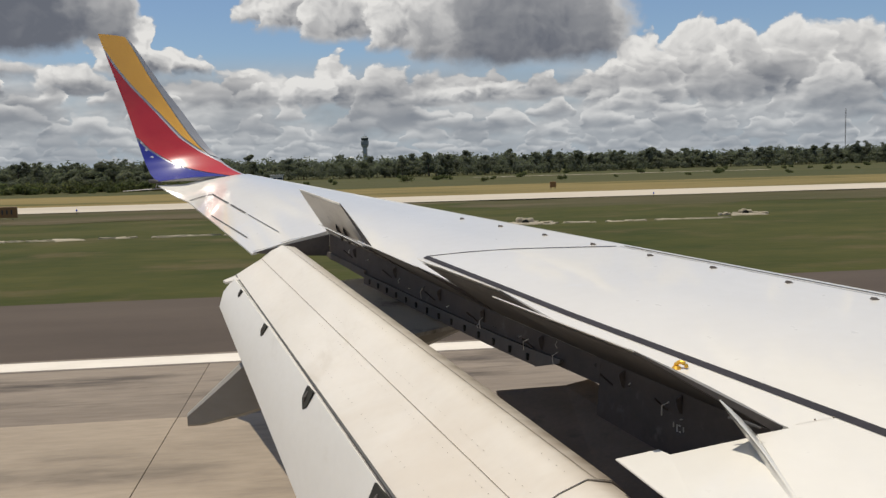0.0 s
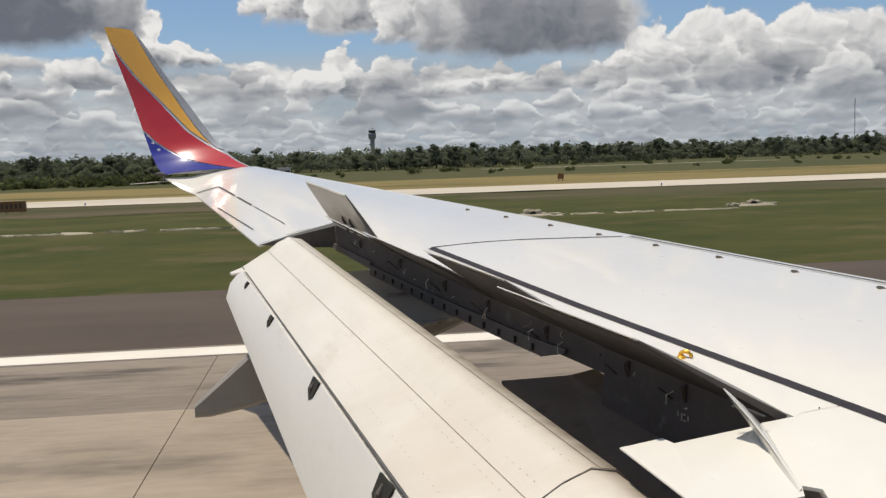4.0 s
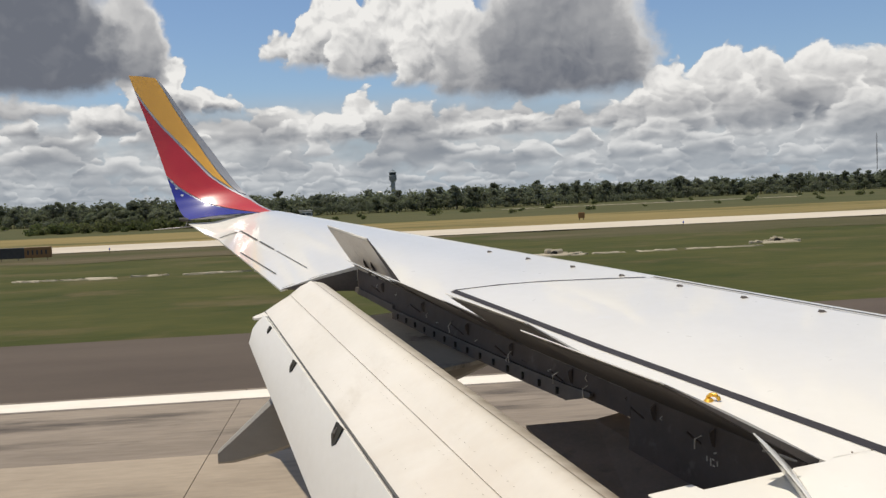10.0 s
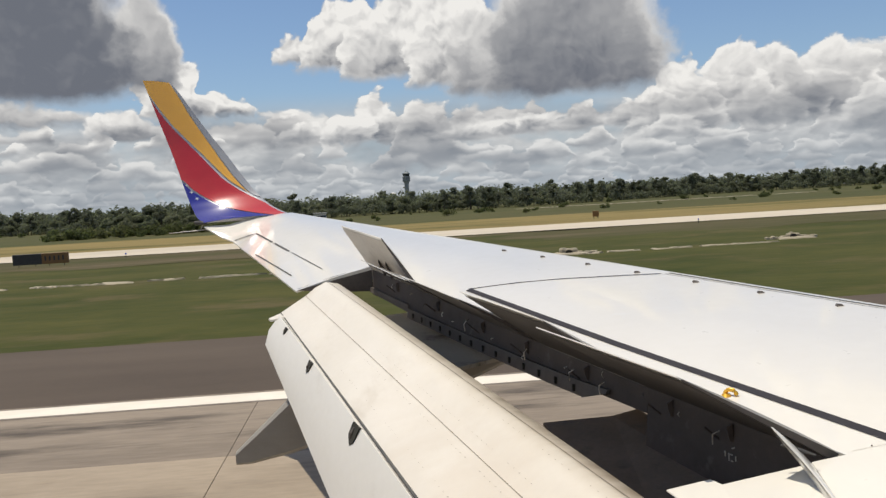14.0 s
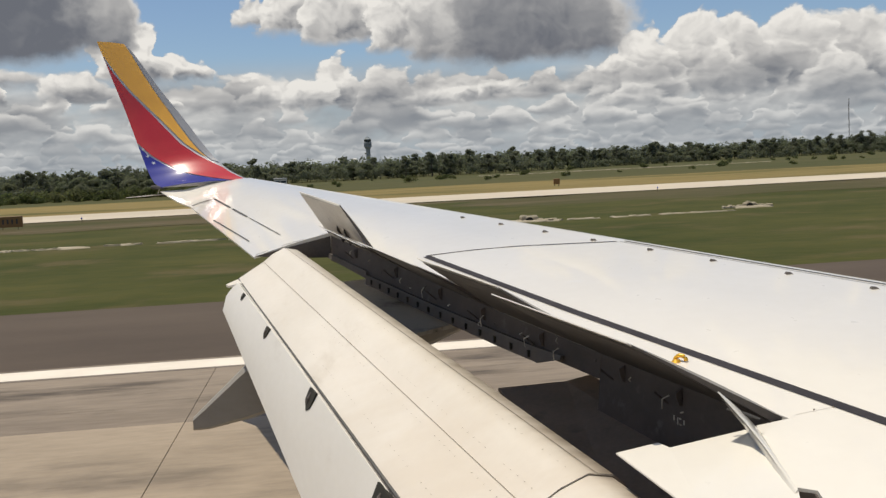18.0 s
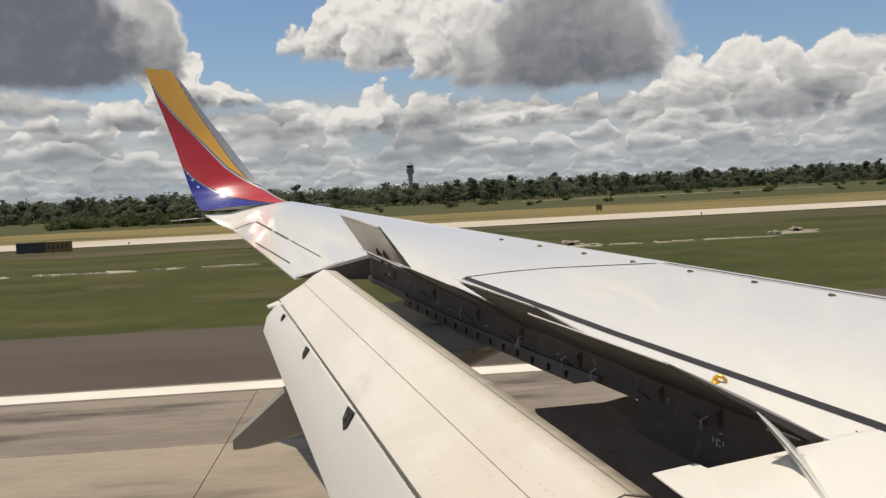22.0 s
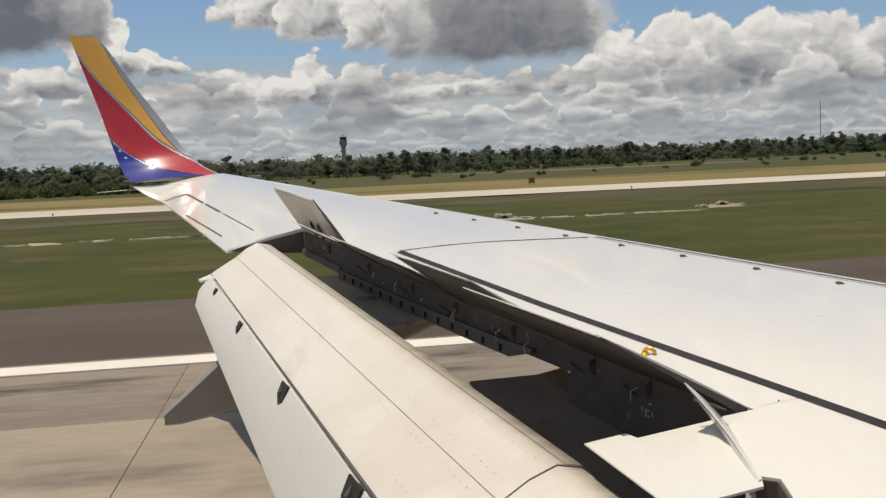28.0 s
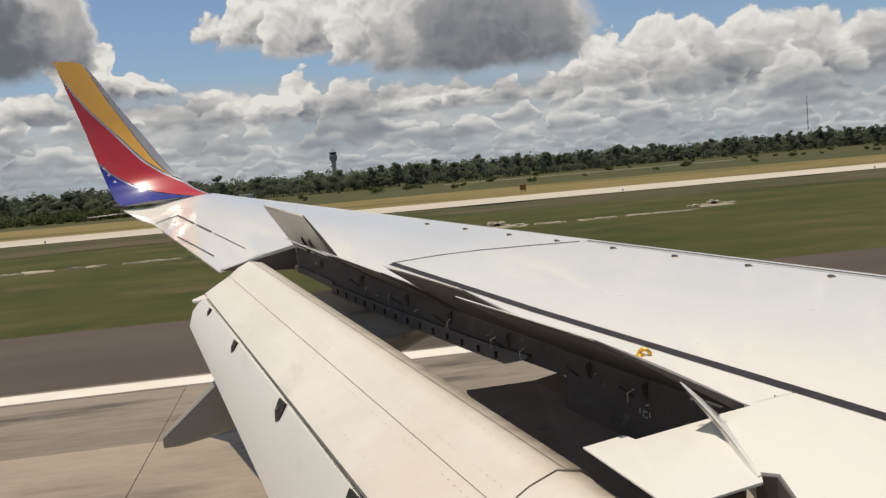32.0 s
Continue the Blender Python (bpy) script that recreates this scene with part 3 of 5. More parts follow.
# vortex generators along the nose
for i in range(9):
    y = 9.90 - 0.585 * i + (0.01 if i % 2 else 0)
    x = x_front(y) - 0.215
    z = top(x, y)
    v = [(x - 0.028, y - 0.022, z - 0.004), (x + 0.028, y - 0.022, z - 0.004), (x + 0.028, y + 0.022, z - 0.004), (x - 0.028, y + 0.022, z - 0.004),
         (x - 0.022, y - 0.008, z + 0.018), (x + 0.010, y - 0.008, z + 0.014), (x + 0.010, y + 0.008, z + 0.014), (x - 0.022, y + 0.008, z + 0.018)]
    obj("vortex_generator", v, [(4, 5, 6, 7), (0, 1, 5, 4), (1, 2, 6, 5), (2, 3, 7, 6), (3, 0, 4, 7)], M["beam"], airplane, "small grey fin")

# yellow escape hook: a half ring on a foot
hx, hy = 1.86, 4.93
hz = top(hx, hy)
ring = [(hx + 0.024 * math.cos(q), hy - 0.022 * math.cos(q), hz + 0.006 + 0.028 * math.sin(q)) for q in (math.pi * i / 10 for i in range(11))]
v, f = join(tube(ring, 0.012, 8), tube([(hx - 0.02, hy + 0.012, hz - 0.005), (hx - 0.02, hy + 0.012, hz + 0.012)], [0.032, 0.018], 10))
obj("escape_hook", v, f, M["yellow"], airplane, "yellow metal tie-down hook", smooth=True)

# ------------------------------------------------------------------ winglet
W_LE = [(-1.25, 15.30, 3.80), (-1.43, 15.43, 3.87), (-1.67, 15.60, 4.01), (-1.96, 15.82, 4.29), (-2.38, 16.03, 4.88), (-2.74, 16.13, 5.38), (-3.11, 16.22, 5.95), (-3.27, 16.25, 6.15)]
W_TE = [(-2.70, 15.30, 3.755), (-2.82, 15.43, 3.835), (-2.92, 15.60, 3.985), (-3.03, 15.78, 4.22), (-3.27, 16.03, 4.92), (-3.44, 16.13, 5.40), (-3.61, 16.21, 5.89), (-3.72, 16.26, 6.21)]


def smooth_curve(pts, t):
    """Catmull-Rom through pts, t from 0 to 1."""
    n = len(pts) - 1
    x = min(max(t, 0), 1) * n
    i = min(int(x), n - 1)
    u = x - i
    p = [Vector(pts[min(max(i + k, 0), n)]) for k in (-1, 0, 1, 2)]
    return 0.5 * ((2 * p[1]) + (p[2] - p[0]) * u + (2 * p[0] - 5 * p[1] + 4 * p[2] - p[3]) * u * u + (3 * p[1] - p[0] - 3 * p[2] + p[3]) * u ** 3)


def height_param(h):
    """Curve parameter at which the trailing edge reaches the share h of the height."""
    z = 3.755 + h * (6.21 - 3.755)
    lo, hi = 0.0, 1.0
    for _ in range(30):
        mid = (lo + hi) / 2
        if smooth_curve(W_TE, mid).z < z:
            lo = mid
        else:
            hi = mid
    return lo


B1 = [(0.0, 0.80), (0.03, 0.62), (0.06, 0.48), (0.09, 0.38), (0.147, 0.25), (0.21, 0.12), (0.267, 0.04), (0.295, 0.0)]
B2 = [(0.0, 1.0), (0.10, 1.0), (0.165, 0.85), (0.267, 0.70), (0.366, 0.62), (0.466, 0.53), (0.566, 0.41), (0.665, 0.27), (0.77, 0.14), (0.865, 0.035), (0.89, 0.0)]
B3 = [(0.0, 0.95), (0.10, 0.93), (0.19, 0.875), (0.30, 0.84), (0.45, 0.82), (0.75, 0.85), (0.92, 0.92), (1.0, 0.97)]


def winglet_point(h, u, side):
    t = height_param(h)
    a, b = smooth_curve(W_TE, t), smooth_curve(W_LE, t)
    p = a.lerp(b, u)
    depth = 0.09 * (b - a).length * math.sin(math.pi * min(max(u, 0), 1) ** 1.3) ** 0.8 + 0.004
    bulge = Vector((0.0, -0.8, 0.45)) * ((0.034 + 0.022 * max(0.0, 1 - h / 0.3)) * (b - a).length * math.sin(math.pi * min(max(u, 0), 1)))
    return p + bulge + Vector((0.0, 0.9, -0.35)) * (depth + 0.03 * math.sin(math.pi * min(max(u, 0), 1)) if side else 0.0)


def winglet_band(name, lower, upper, material, label):
    """A painted band between two boundary curves, on the inner face."""
    verts, faces = [], []
    H = [i / 70 for i in range(71)]
    cols = 8
    for h in H:
        a, b = lower(h), max(lower(h), upper(h))
        for j in range(cols + 1):
            verts.append(winglet_point(h, a + (b - a) * j / cols, 0))
    for i in range(70):
        if upper(H[i]) - lower(H[i]) < 1e-4 and upper(H[i + 1]) - lower(H[i + 1]) < 1e-4:
            continue
        for j in range(cols):
            q = i * (cols + 1) + j
            faces.append((q, q + 1, q + cols + 2, q + cols + 1))
    keep = sorted({i for q in faces for i in q})
    back = {i: n for n, i in enumerate(keep)}
    return obj(name, [verts[i] for i in keep], [tuple(back[i] for i in q) for q in faces], material, winglet, label, smooth=True)


GAP = 0.019
b1, b2, b3 = (lambda h: lerp_list(B1, h)), (lambda h: lerp_list(B2, h)), (lambda h: lerp_list(B3, h))
# the shell: outer face, edges and tip
rings = []
for i in range(41):
    h = i / 40
    inner = [winglet_point(h, j / 14, 0) + Vector((0, 0.012, -0.006)) for j in range(15)]
    outer = [winglet_point(h, 1 - j / 14, 1) + Vector((0, 0.012, -0.006)) for j in range(1, 14)]
    rings.append(inner + outer)
v, f = loft(rings)
winglet = obj("winglet", v, f, M["silver"], airplane, "upswept winglet in gold, red and blue bands", smooth=True)
winglet_band("blue_band", lambda h: 0.0, lambda h: max(0.0, b1(h) - GAP), M["blue"], "glossy dark blue band")
winglet_band("red_band", lambda h: min(b1(h) + GAP, b2(h)) if b1(h) > 0 else 0.0, lambda h: max(b2(h) - 2 * GAP, 0.0), M["red"], "glossy red band")
winglet_band("gold_band", lambda h: min(b2(h) + 1.6 * GAP, 1.0) if b2(h) > 0 else 0.0, lambda h: b3(h), M["gold"], "golden yellow band")
winglet_band("leading_edge_band", lambda h: min(b3(h) + GAP, 1.0) if h > 0.13 else 1.0, lambda h: 1.0, M["shaded_silver"], "silver leading edge with its shading painted in grey")
# small pale stars on the blue
for h, u, size in ((0.255, 0.055, 0.030), (0.205, 0.085, 0.034), (0.155, 0.125, 0.036)):
    mid = winglet_point(h, u, 0)
    du, dh = (winglet_point(h, u + 0.02, 0) - mid).normalized(), (winglet_point(h + 0.01, u, 0) - mid).normalized()
    lift = Vector((0.0, -0.8, 0.45)) * 0.004
    ring = [mid + lift + (du * math.cos(q) + dh * math.sin(q)) * size * (1.0 if i % 2 else 0.42) for i, q in enumerate(2 * math.pi * i / 10 for i in range(10))]
    v, f = loft([ring, [q - lift * 0.6 for q in ring]])
    obj("star_mark", v, f, M["silver"], winglet, "small pale star")
# thin static wick behind the winglet root
v, f = join(tube([(-2.72, 15.36, 3.76), (-2.76, 15.36, 3.66)], 0.008, 6), tube([(-2.60, 15.36, 3.645), (-3.27, 15.36, 3.615)], [0.009, 0.006], 6))
obj("static_wick", v, f, M["under"], airplane, "thin pale static wick")
# tip lights: dark fairings fore and aft of the winglet root
v, f = tube([(-2.86, 15.34, 3.765), (-2.78, 15.34, 3.76), (-2.66, 15.33, 3.74)], [0.022, 0.034, 0.02], 8)
obj("tail_light", v, f, M["line"], airplane, "dark trailing edge light")
v, f = tube([(-1.30, 15.40, 3.79), (-1.10, 15.42, 3.775), (-0.98, 15.40, 3.75)], [0.012, 0.026, 0.012], 8)
obj("tip_light", v, f, M["line"], airplane, "dark leading edge light")

# ------------------------------------------------------------------ flap bay: spar, beam, brackets
def bay_band(name, y0, y1, upper, lower, material, thick=0.02, label="", n=14):
    """A strip with its own depth below the hinge line at each end: (dx, dz) at y0 and at y1."""
    rings = []
    for y in span(y0, y1, n):
        t = (y - y0) / (y1 - y0)
        x, z = x_hinge(y), top(x_hinge(y), y)
        a = Vector((x + upper[0][0] * (1 - t) + upper[1][0] * t, y, z + upper[0][1] * (1 - t) + upper[1][1] * t))
        c = Vector((x + lower[0][0] * (1 - t) + lower[1][0] * t, y, z + lower[0][1] * (1 - t) + lower[1][1] * t))
        rings.append([a, c, c + Vector((thick, 0, 0)), a + Vector((thick, 0, 0))])
    v, f = loft(rings)
    return obj(name, v, f, material, airplane, label)


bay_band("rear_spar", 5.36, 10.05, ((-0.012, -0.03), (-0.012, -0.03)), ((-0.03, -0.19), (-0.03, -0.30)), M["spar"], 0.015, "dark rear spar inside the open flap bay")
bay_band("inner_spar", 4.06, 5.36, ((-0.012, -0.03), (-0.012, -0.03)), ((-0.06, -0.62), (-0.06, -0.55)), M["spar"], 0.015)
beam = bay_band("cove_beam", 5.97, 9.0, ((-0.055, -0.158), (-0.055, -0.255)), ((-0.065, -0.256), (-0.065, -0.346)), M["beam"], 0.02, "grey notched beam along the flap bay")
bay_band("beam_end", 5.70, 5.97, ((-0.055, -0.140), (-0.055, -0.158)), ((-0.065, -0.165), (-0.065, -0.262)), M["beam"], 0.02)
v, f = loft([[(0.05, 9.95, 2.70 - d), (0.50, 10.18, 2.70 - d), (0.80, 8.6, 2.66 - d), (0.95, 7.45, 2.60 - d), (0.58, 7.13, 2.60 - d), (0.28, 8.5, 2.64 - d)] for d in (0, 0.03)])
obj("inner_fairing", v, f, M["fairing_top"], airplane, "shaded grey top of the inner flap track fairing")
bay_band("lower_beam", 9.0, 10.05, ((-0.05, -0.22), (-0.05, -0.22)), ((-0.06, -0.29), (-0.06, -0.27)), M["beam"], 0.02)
v, f = loft([[(0.98, 5.84, 2.44), (1.42, 5.80, 2.46), (1.62, 5.90, 2.47), (1.98, 4.06, 2.20), (1.30, 4.22, 2.06)], [(0.98, 5.84, 2.42), (1.42, 5.80, 2.44), (1.62, 5.90, 2.45), (1.98, 4.06, 2.18), (1.30, 4.22, 2.04)]])
obj("bay_floor", v, f, M["bay_floor"], airplane, "dark floor of the inner flap bay")
v, f = loft([[(-0.05, 10.045, 3.19), (-0.05, 10.045, 2.96), (-0.50, 10.045, 2.98), (-0.86, 10.045, 3.02)], [(-0.05, 10.055, 3.19), (-0.05, 10.055, 2.96), (-0.50, 10.055, 2.98), (-0.86, 10.055, 3.02)]])
obj("end_rib", v, f, M["bay"], airplane, "dark end rib beside the aileron")
for i in range(14):
    y = 8.85 - i * 0.215
    t = (y - 5.80) / 3.2
    x, z = x_hinge(y), top(x_hinge(y), y)
    zc = z - (0.212 + 0.090 * t)
    v, f = box(x - 0.072, x - 0.055, y - 0.015, y + 0.015, zc - 0.022, zc + 0.022)
    obj("notch", v, f, M["dark"], beam)
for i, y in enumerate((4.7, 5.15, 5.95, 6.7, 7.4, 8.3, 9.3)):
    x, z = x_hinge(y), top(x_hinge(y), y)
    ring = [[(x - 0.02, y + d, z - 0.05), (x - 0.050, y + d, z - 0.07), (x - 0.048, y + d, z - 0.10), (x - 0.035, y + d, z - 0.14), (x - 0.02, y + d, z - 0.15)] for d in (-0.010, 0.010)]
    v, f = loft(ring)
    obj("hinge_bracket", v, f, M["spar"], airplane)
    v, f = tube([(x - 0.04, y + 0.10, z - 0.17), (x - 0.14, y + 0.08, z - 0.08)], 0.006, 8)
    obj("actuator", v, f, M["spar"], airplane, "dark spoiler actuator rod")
for y, w in ((6.05, 0.10), (6.62, 0.06), (7.6, 0.05), (5.72, 0.08), (4.75, 0.08)):
    x, z = x_hinge(y), top(x_hinge(y), y)
    v, f = tube([(x - 0.09, y, z - 0.17), (x - 0.10, y - 0.03, z - 0.11), (x - 0.08, y - w, z - 0.08)], 0.004, 6)
    obj("hose", v, f, M["under"], airplane, "thin pale hose")
rng = random.Random(8)
for i in range(16):
    y = 4.35 + 0.35 * i + rng.uniform(-0.12, 0.12)
    x, z = x_hinge(y), top(x_hinge(y), y)
    a = Vector((x - 0.06, y, z - rng.uniform(0.06, 0.16)))
    b = a + Vector((-0.01, rng.uniform(-0.06, 0.06), rng.uniform(-0.05, 0.05)))
    v, f = tube([a, a.lerp(b, 0.5) + Vector((-0.012, 0, 0)), b], rng.uniform(0.0025, 0.005), 6)
    obj("pipe", v, f, M["under"] if i % 3 else M["bay"], airplane, "short thin hydraulic pipe")
# stencil on the spar near the cabin
for dy, dz, hy_, hz_ in ((0.0, 0.0, 0.003, 0.020), (-0.018, 0.018, 0.011, 0.003), (-0.020, -0.014, 0.009, 0.003), (-0.046, 0.006, 0.003, 0.013), (0.026, 0.010, 0.003, 0.014)):
    y = 4.66 + dy
    x, z = x_hinge(y), top(x_hinge(y), y) - 0.21 + dz
    v, f = box(x - 0.075, x - 0.070, y - hy_, y + hy_, z - hz_, z + hz_)
    obj("stencil_bar", v, f, M["under"], airplane)


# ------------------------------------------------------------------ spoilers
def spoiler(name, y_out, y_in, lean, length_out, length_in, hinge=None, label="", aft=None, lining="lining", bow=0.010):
    """A hinged panel raised by an angle above the horizontal, with a thin trailing edge."""
    spo = None
    rows = []
    for y in span(y_out, y_in, 6 if not isinstance(length_out, list) else 24):
        f = (y_out - y) / (y_out - y_in)
        h = hinge(y) if hinge else x_hinge(y)
        base = Vector((h, y, top(h, y) + 0.004))
        L = lerp_list(length_out, f) if isinstance(length_out, list) else length_out + (length_in - length_out) * f
        ang = radians(lean)
        if aft is None:   # side edges stay streamwise: part of them runs along the swept hinge
            u = Vector((-0.10, 0.30, 0.03)) + Vector((-0.90, -0.30, 0)) * math.cos(ang) + Vector((0, 0, 0.95)) * math.sin(ang)
            way = Vector((-0.95, -0.31, 0))
        else:
            way = Vector(aft)
            u = way * math.cos(ang) + Vector((0, 0, 1)) * math.sin(ang)
        nrm = Vector((0, 0, 1)) * math.cos(ang) - way * math.sin(ang)
        rows.append((base, u * L, nrm))
    upper = [[b + L * s + nrm * bow * math.sin(math.pi * s) for s in (0, 0.25, 0.5, 0.75, 1.0)] for b, L, nrm in rows]
    lower = [[b + L * s - nrm * (0.038 * (1 - s) + 0.006) for s in (1.0, 0.75, 0.5, 0.25, 0)] for b, L, nrm in rows]
    v, f = loft([a + b for a, b in zip(upper, lower)])
    spo = obj(name, v, f, M["white"], airplane, label)
    # underside lining, set just below the panel; the default has shade painted in
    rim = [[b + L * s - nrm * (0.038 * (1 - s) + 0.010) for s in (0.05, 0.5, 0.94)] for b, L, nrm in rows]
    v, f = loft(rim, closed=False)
    obj("underside", v, f, M[lining], spo, "underside lining, shade painted in where it is dark")
    return spo, rows


sp1, rows = spoiler("spoiler", 10.05, 8.88, 48.2, 0.62, 0.62, label="outer spoiler panel raised steeply", aft=(-0.754, -0.657, 0), lining="under")
# hinge fittings below the raised outer panel
for k in (3, 4):
    b, L, nrm = rows[k]
    ring = [[b + L * 0.12 - nrm * 0.05 + Vector((0, d, 0)), b + L * 0.42 - nrm * 0.035 + Vector((0, d, 0)), b + L * 0.38 - nrm * 0.06 + Vector((0, d, 0)), b + L * 0.12 - nrm * 0.10 + Vector((0, d, 0))] for d in (-0.012, 0.012)]
    v, f = loft(ring)
    obj("hinge_fitting", v, f, M["bay"], sp1)
# dark strip added over this panel's end face
v, f = loft([[rows[6][0] + rows[6][1] * s + rows[6][2] * n_ + Vector((0, d, 0)) for s, n_ in ((0.02, 0.002), (1.0, 0.002), (1.0, -0.008), (0.02, -0.046))] for d in (-0.004, -0.012)])
obj("edge_seal", v, f, M["bay"], sp1, "dark strip added over the panel's end face")
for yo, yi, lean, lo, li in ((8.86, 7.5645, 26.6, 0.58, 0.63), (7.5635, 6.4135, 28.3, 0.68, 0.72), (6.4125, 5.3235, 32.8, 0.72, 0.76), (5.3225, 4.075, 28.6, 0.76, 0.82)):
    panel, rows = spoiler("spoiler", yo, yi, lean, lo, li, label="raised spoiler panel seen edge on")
    base, chord, nrm = rows[-1]
    # thin dark strip, added so the shaded white end face reads darker
    v, f = loft([[base + chord * q + nrm * n_ + Vector((0, d, 0)) for q, n_ in ((0.0, -0.004), (0.97, -0.001), (0.97, -0.009), (0.0, -0.044))] for d in (-0.001, -0.003)])
    obj("edge_seal", v, f, M["bay"], panel, "dark strip added over the panel's end face")
spoiler("spoiler", 4.02, 3.46, 44.0, [(0, 0.285), (0.2, 0.13), (0.4, 0.06), (0.7, 0.025), (1, 0.006)], 0.006, hinge=lambda y: 1.87 - 0.18 * (4.02 - y), label="inner spoiler panel raised beside the cabin", aft=(-0.98, -0.199, 0), lining="white", bow=0.006)

v, f = tube([(1.72, 4.01, 2.715), (1.80, 3.99, 2.69), (1.86, 3.97, 2.668)], [0.004, 0.009, 0.004], 8)
obj("hinge_slit", v, f, M["line"], airplane, "dark slit at the inner spoiler's hinge")

# dark sheet added to hide the lit rear face and stand for shade
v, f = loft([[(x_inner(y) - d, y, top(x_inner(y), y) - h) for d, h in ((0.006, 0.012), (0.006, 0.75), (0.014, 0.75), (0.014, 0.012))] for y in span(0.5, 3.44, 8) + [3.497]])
obj("inner_web", v, f, M["spar"], airplane, "dark sheet added over the inner wing skin's rear face")

# fixed trailing edge panel inboard of the flap
v, f = loft([[(1.22, 4.10, 2.525), (1.42, 4.09, 2.56), (1.45, 4.02, 2.555), (1.99, 4.045, 2.625), (1.76, 3.42, 2.505), (1.38, 3.43, 2.44)],
             [(1.22, 4.10, 2.518), (1.42, 4.09, 2.552), (1.45, 4.02, 2.547), (1.99, 4.045, 2.60), (1.76, 3.42, 2.493), (1.38, 3.43, 2.432)]])
obj("trailing_edge_panel", v, f, M["white"], airplane, "flat white panel behind the inner wing")


# ------------------------------------------------------------------ flap
def flap_loft(name, outer, inner, y_out, y_in, material, label="", n=18, smooth=True, parent=None):
    rings = []
    for i in range(n + 1):
        t = i / n
        y = y_out + (y_in - y_out) * t
        rings.append([(a[0] + (b[0] - a[0]) * t, y + (a[2] if len(a) > 2 else 0) * (1 - t), a[1] + (b[1] - a[1]) * t) for a, b in zip(outer, inner)])
    v, f = loft(rings)
    ob = obj(name, v, f, material, parent or airplane, label, smooth=smooth)
    ob.modifiers.new("sharp", "EDGE_SPLIT").split_angle = radians(38)
    return ob


F_OUT = [(-0.290, 2.835), (-0.304, 2.932), (-0.348, 3.009), (-0.416, 3.062), (-0.551, 3.091), (-0.667, 3.038), (-0.773, 2.956), (-0.908, 2.874), (-1.044, 2.792), (-1.056, 2.778), (-1.050, 2.762), (-0.944, 2.757), (-0.773, 2.739), (-0.483, 2.739)]
F_IN = [(1.330, 2.100), (1.335, 2.220), (1.300, 2.320), (1.240, 2.375), (1.120, 2.395), (0.980, 2.335), (0.830, 2.235), (0.600, 2.190), (0.370, 2.115), (0.355, 2.097), (0.362, 2.077), (0.510, 2.065), (0.750, 1.960), (1.100, 1.960)]


def CUT(section, back):
    """The front of a flap section, up to the crest joint."""
    a, b = section[4], section[3]
    return section[:4] + [(a[0] + (b[0] - a[0]) * back, a[1] + (b[1] - a[1]) * back)]


NOSE_OUT = [(a + 0.004, c + 0.003) for a, c in CUT(F_OUT, 0.22)] + [(a, c - 0.012) for a, c in reversed(CUT(F_OUT, 0.22))]
NOSE_IN = [(a + 0.004, c + 0.003) for a, c in CUT(F_IN, 0.38)] + [(a, c - 0.012) for a, c in reversed(CUT(F_IN, 0.38))]
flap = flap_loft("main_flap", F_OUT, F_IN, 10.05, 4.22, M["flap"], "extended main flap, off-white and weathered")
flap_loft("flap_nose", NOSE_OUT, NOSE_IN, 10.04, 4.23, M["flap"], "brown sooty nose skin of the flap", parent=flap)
A_OUT = [(-1.036, 2.766), (-1.057, 2.771), (-1.171, 2.632), (-1.218, 2.478), (-1.208, 2.468), (-1.024, 2.632)]
A_IN = [(0.380, 2.080), (0.351, 2.087), (0.192, 1.730), (0.110, 1.360), (0.130, 1.350), (0.390, 1.815)]
v, f = loft([[(-1.024, 10.05, 2.796), (-1.179, 10.05, 2.739), (-1.149, 9.98, 2.729), (-0.984, 9.80, 2.772)], [(-1.024, 10.05, 2.772), (-1.179, 10.05, 2.719), (-1.149, 9.98, 2.709), (-0.984, 9.80, 2.752)]])
obj("flap_corner", v, f, M["flap"], flap, "small outer corner of the flap")
aft_flap = flap_loft("aft_flap", A_OUT, A_IN, 9.93, 4.22, M["aft_flap"], "drooped aft flap panel, off-white")


STEP = (0.262, -0.112)   # drift of the flap section for each metre inboard
E_OUT = [(a - 0.004, c - 0.006) for a, c in F_IN]
E_IN = [(a + STEP[0] * 2.2 - 0.004, c + STEP[1] * 2.2 - 0.006) for a, c in F_IN]
flap_loft("flap_end_fairing", E_OUT, E_IN, 4.213, 2.0, M["flap"], "inner end piece of the flap beside a narrow gap", n=6)
rings = [[(a, y, c + 0.003) for a, c in F_IN[:10]] for y in (4.221, 4.215)]
v, f = loft(rings, closed=False)
obj("end_seal", v, f, M["line"], flap, "dark seal at the flap's end")


def flap_point(i, t, lift=0.004):
    a, b = F_OUT[i], F_IN[i]
    return Vector((a[0] + (b[0] - a[0]) * t, 10.05 + (4.22 - 10.05) * t, a[1] + (b[1] - a[1]) * t + lift))


def flap_line(i, width, t0=0.0, t1=1.0, name="panel_joint"):
    verts = []
    for k in range(13):
        t = t0 + (t1 - t0) * k / 12
        p, q = flap_point(i, t), flap_point(i + 1, t)
        d = (q - p).normalized() * width
        verts += [p, p + d]
    return obj(name, verts, [(2 * k, 2 * k + 1, 2 * k + 3, 2 * k + 2) for k in range(12)], M["seam"], flap)


crest = []
for k in range(13):
    p = flap_point(4, k / 12).lerp(flap_point(3, k / 12), 0.22 + 0.16 * k / 12)
    crest += [p, p + Vector((-0.005, 0, 0.0004))]
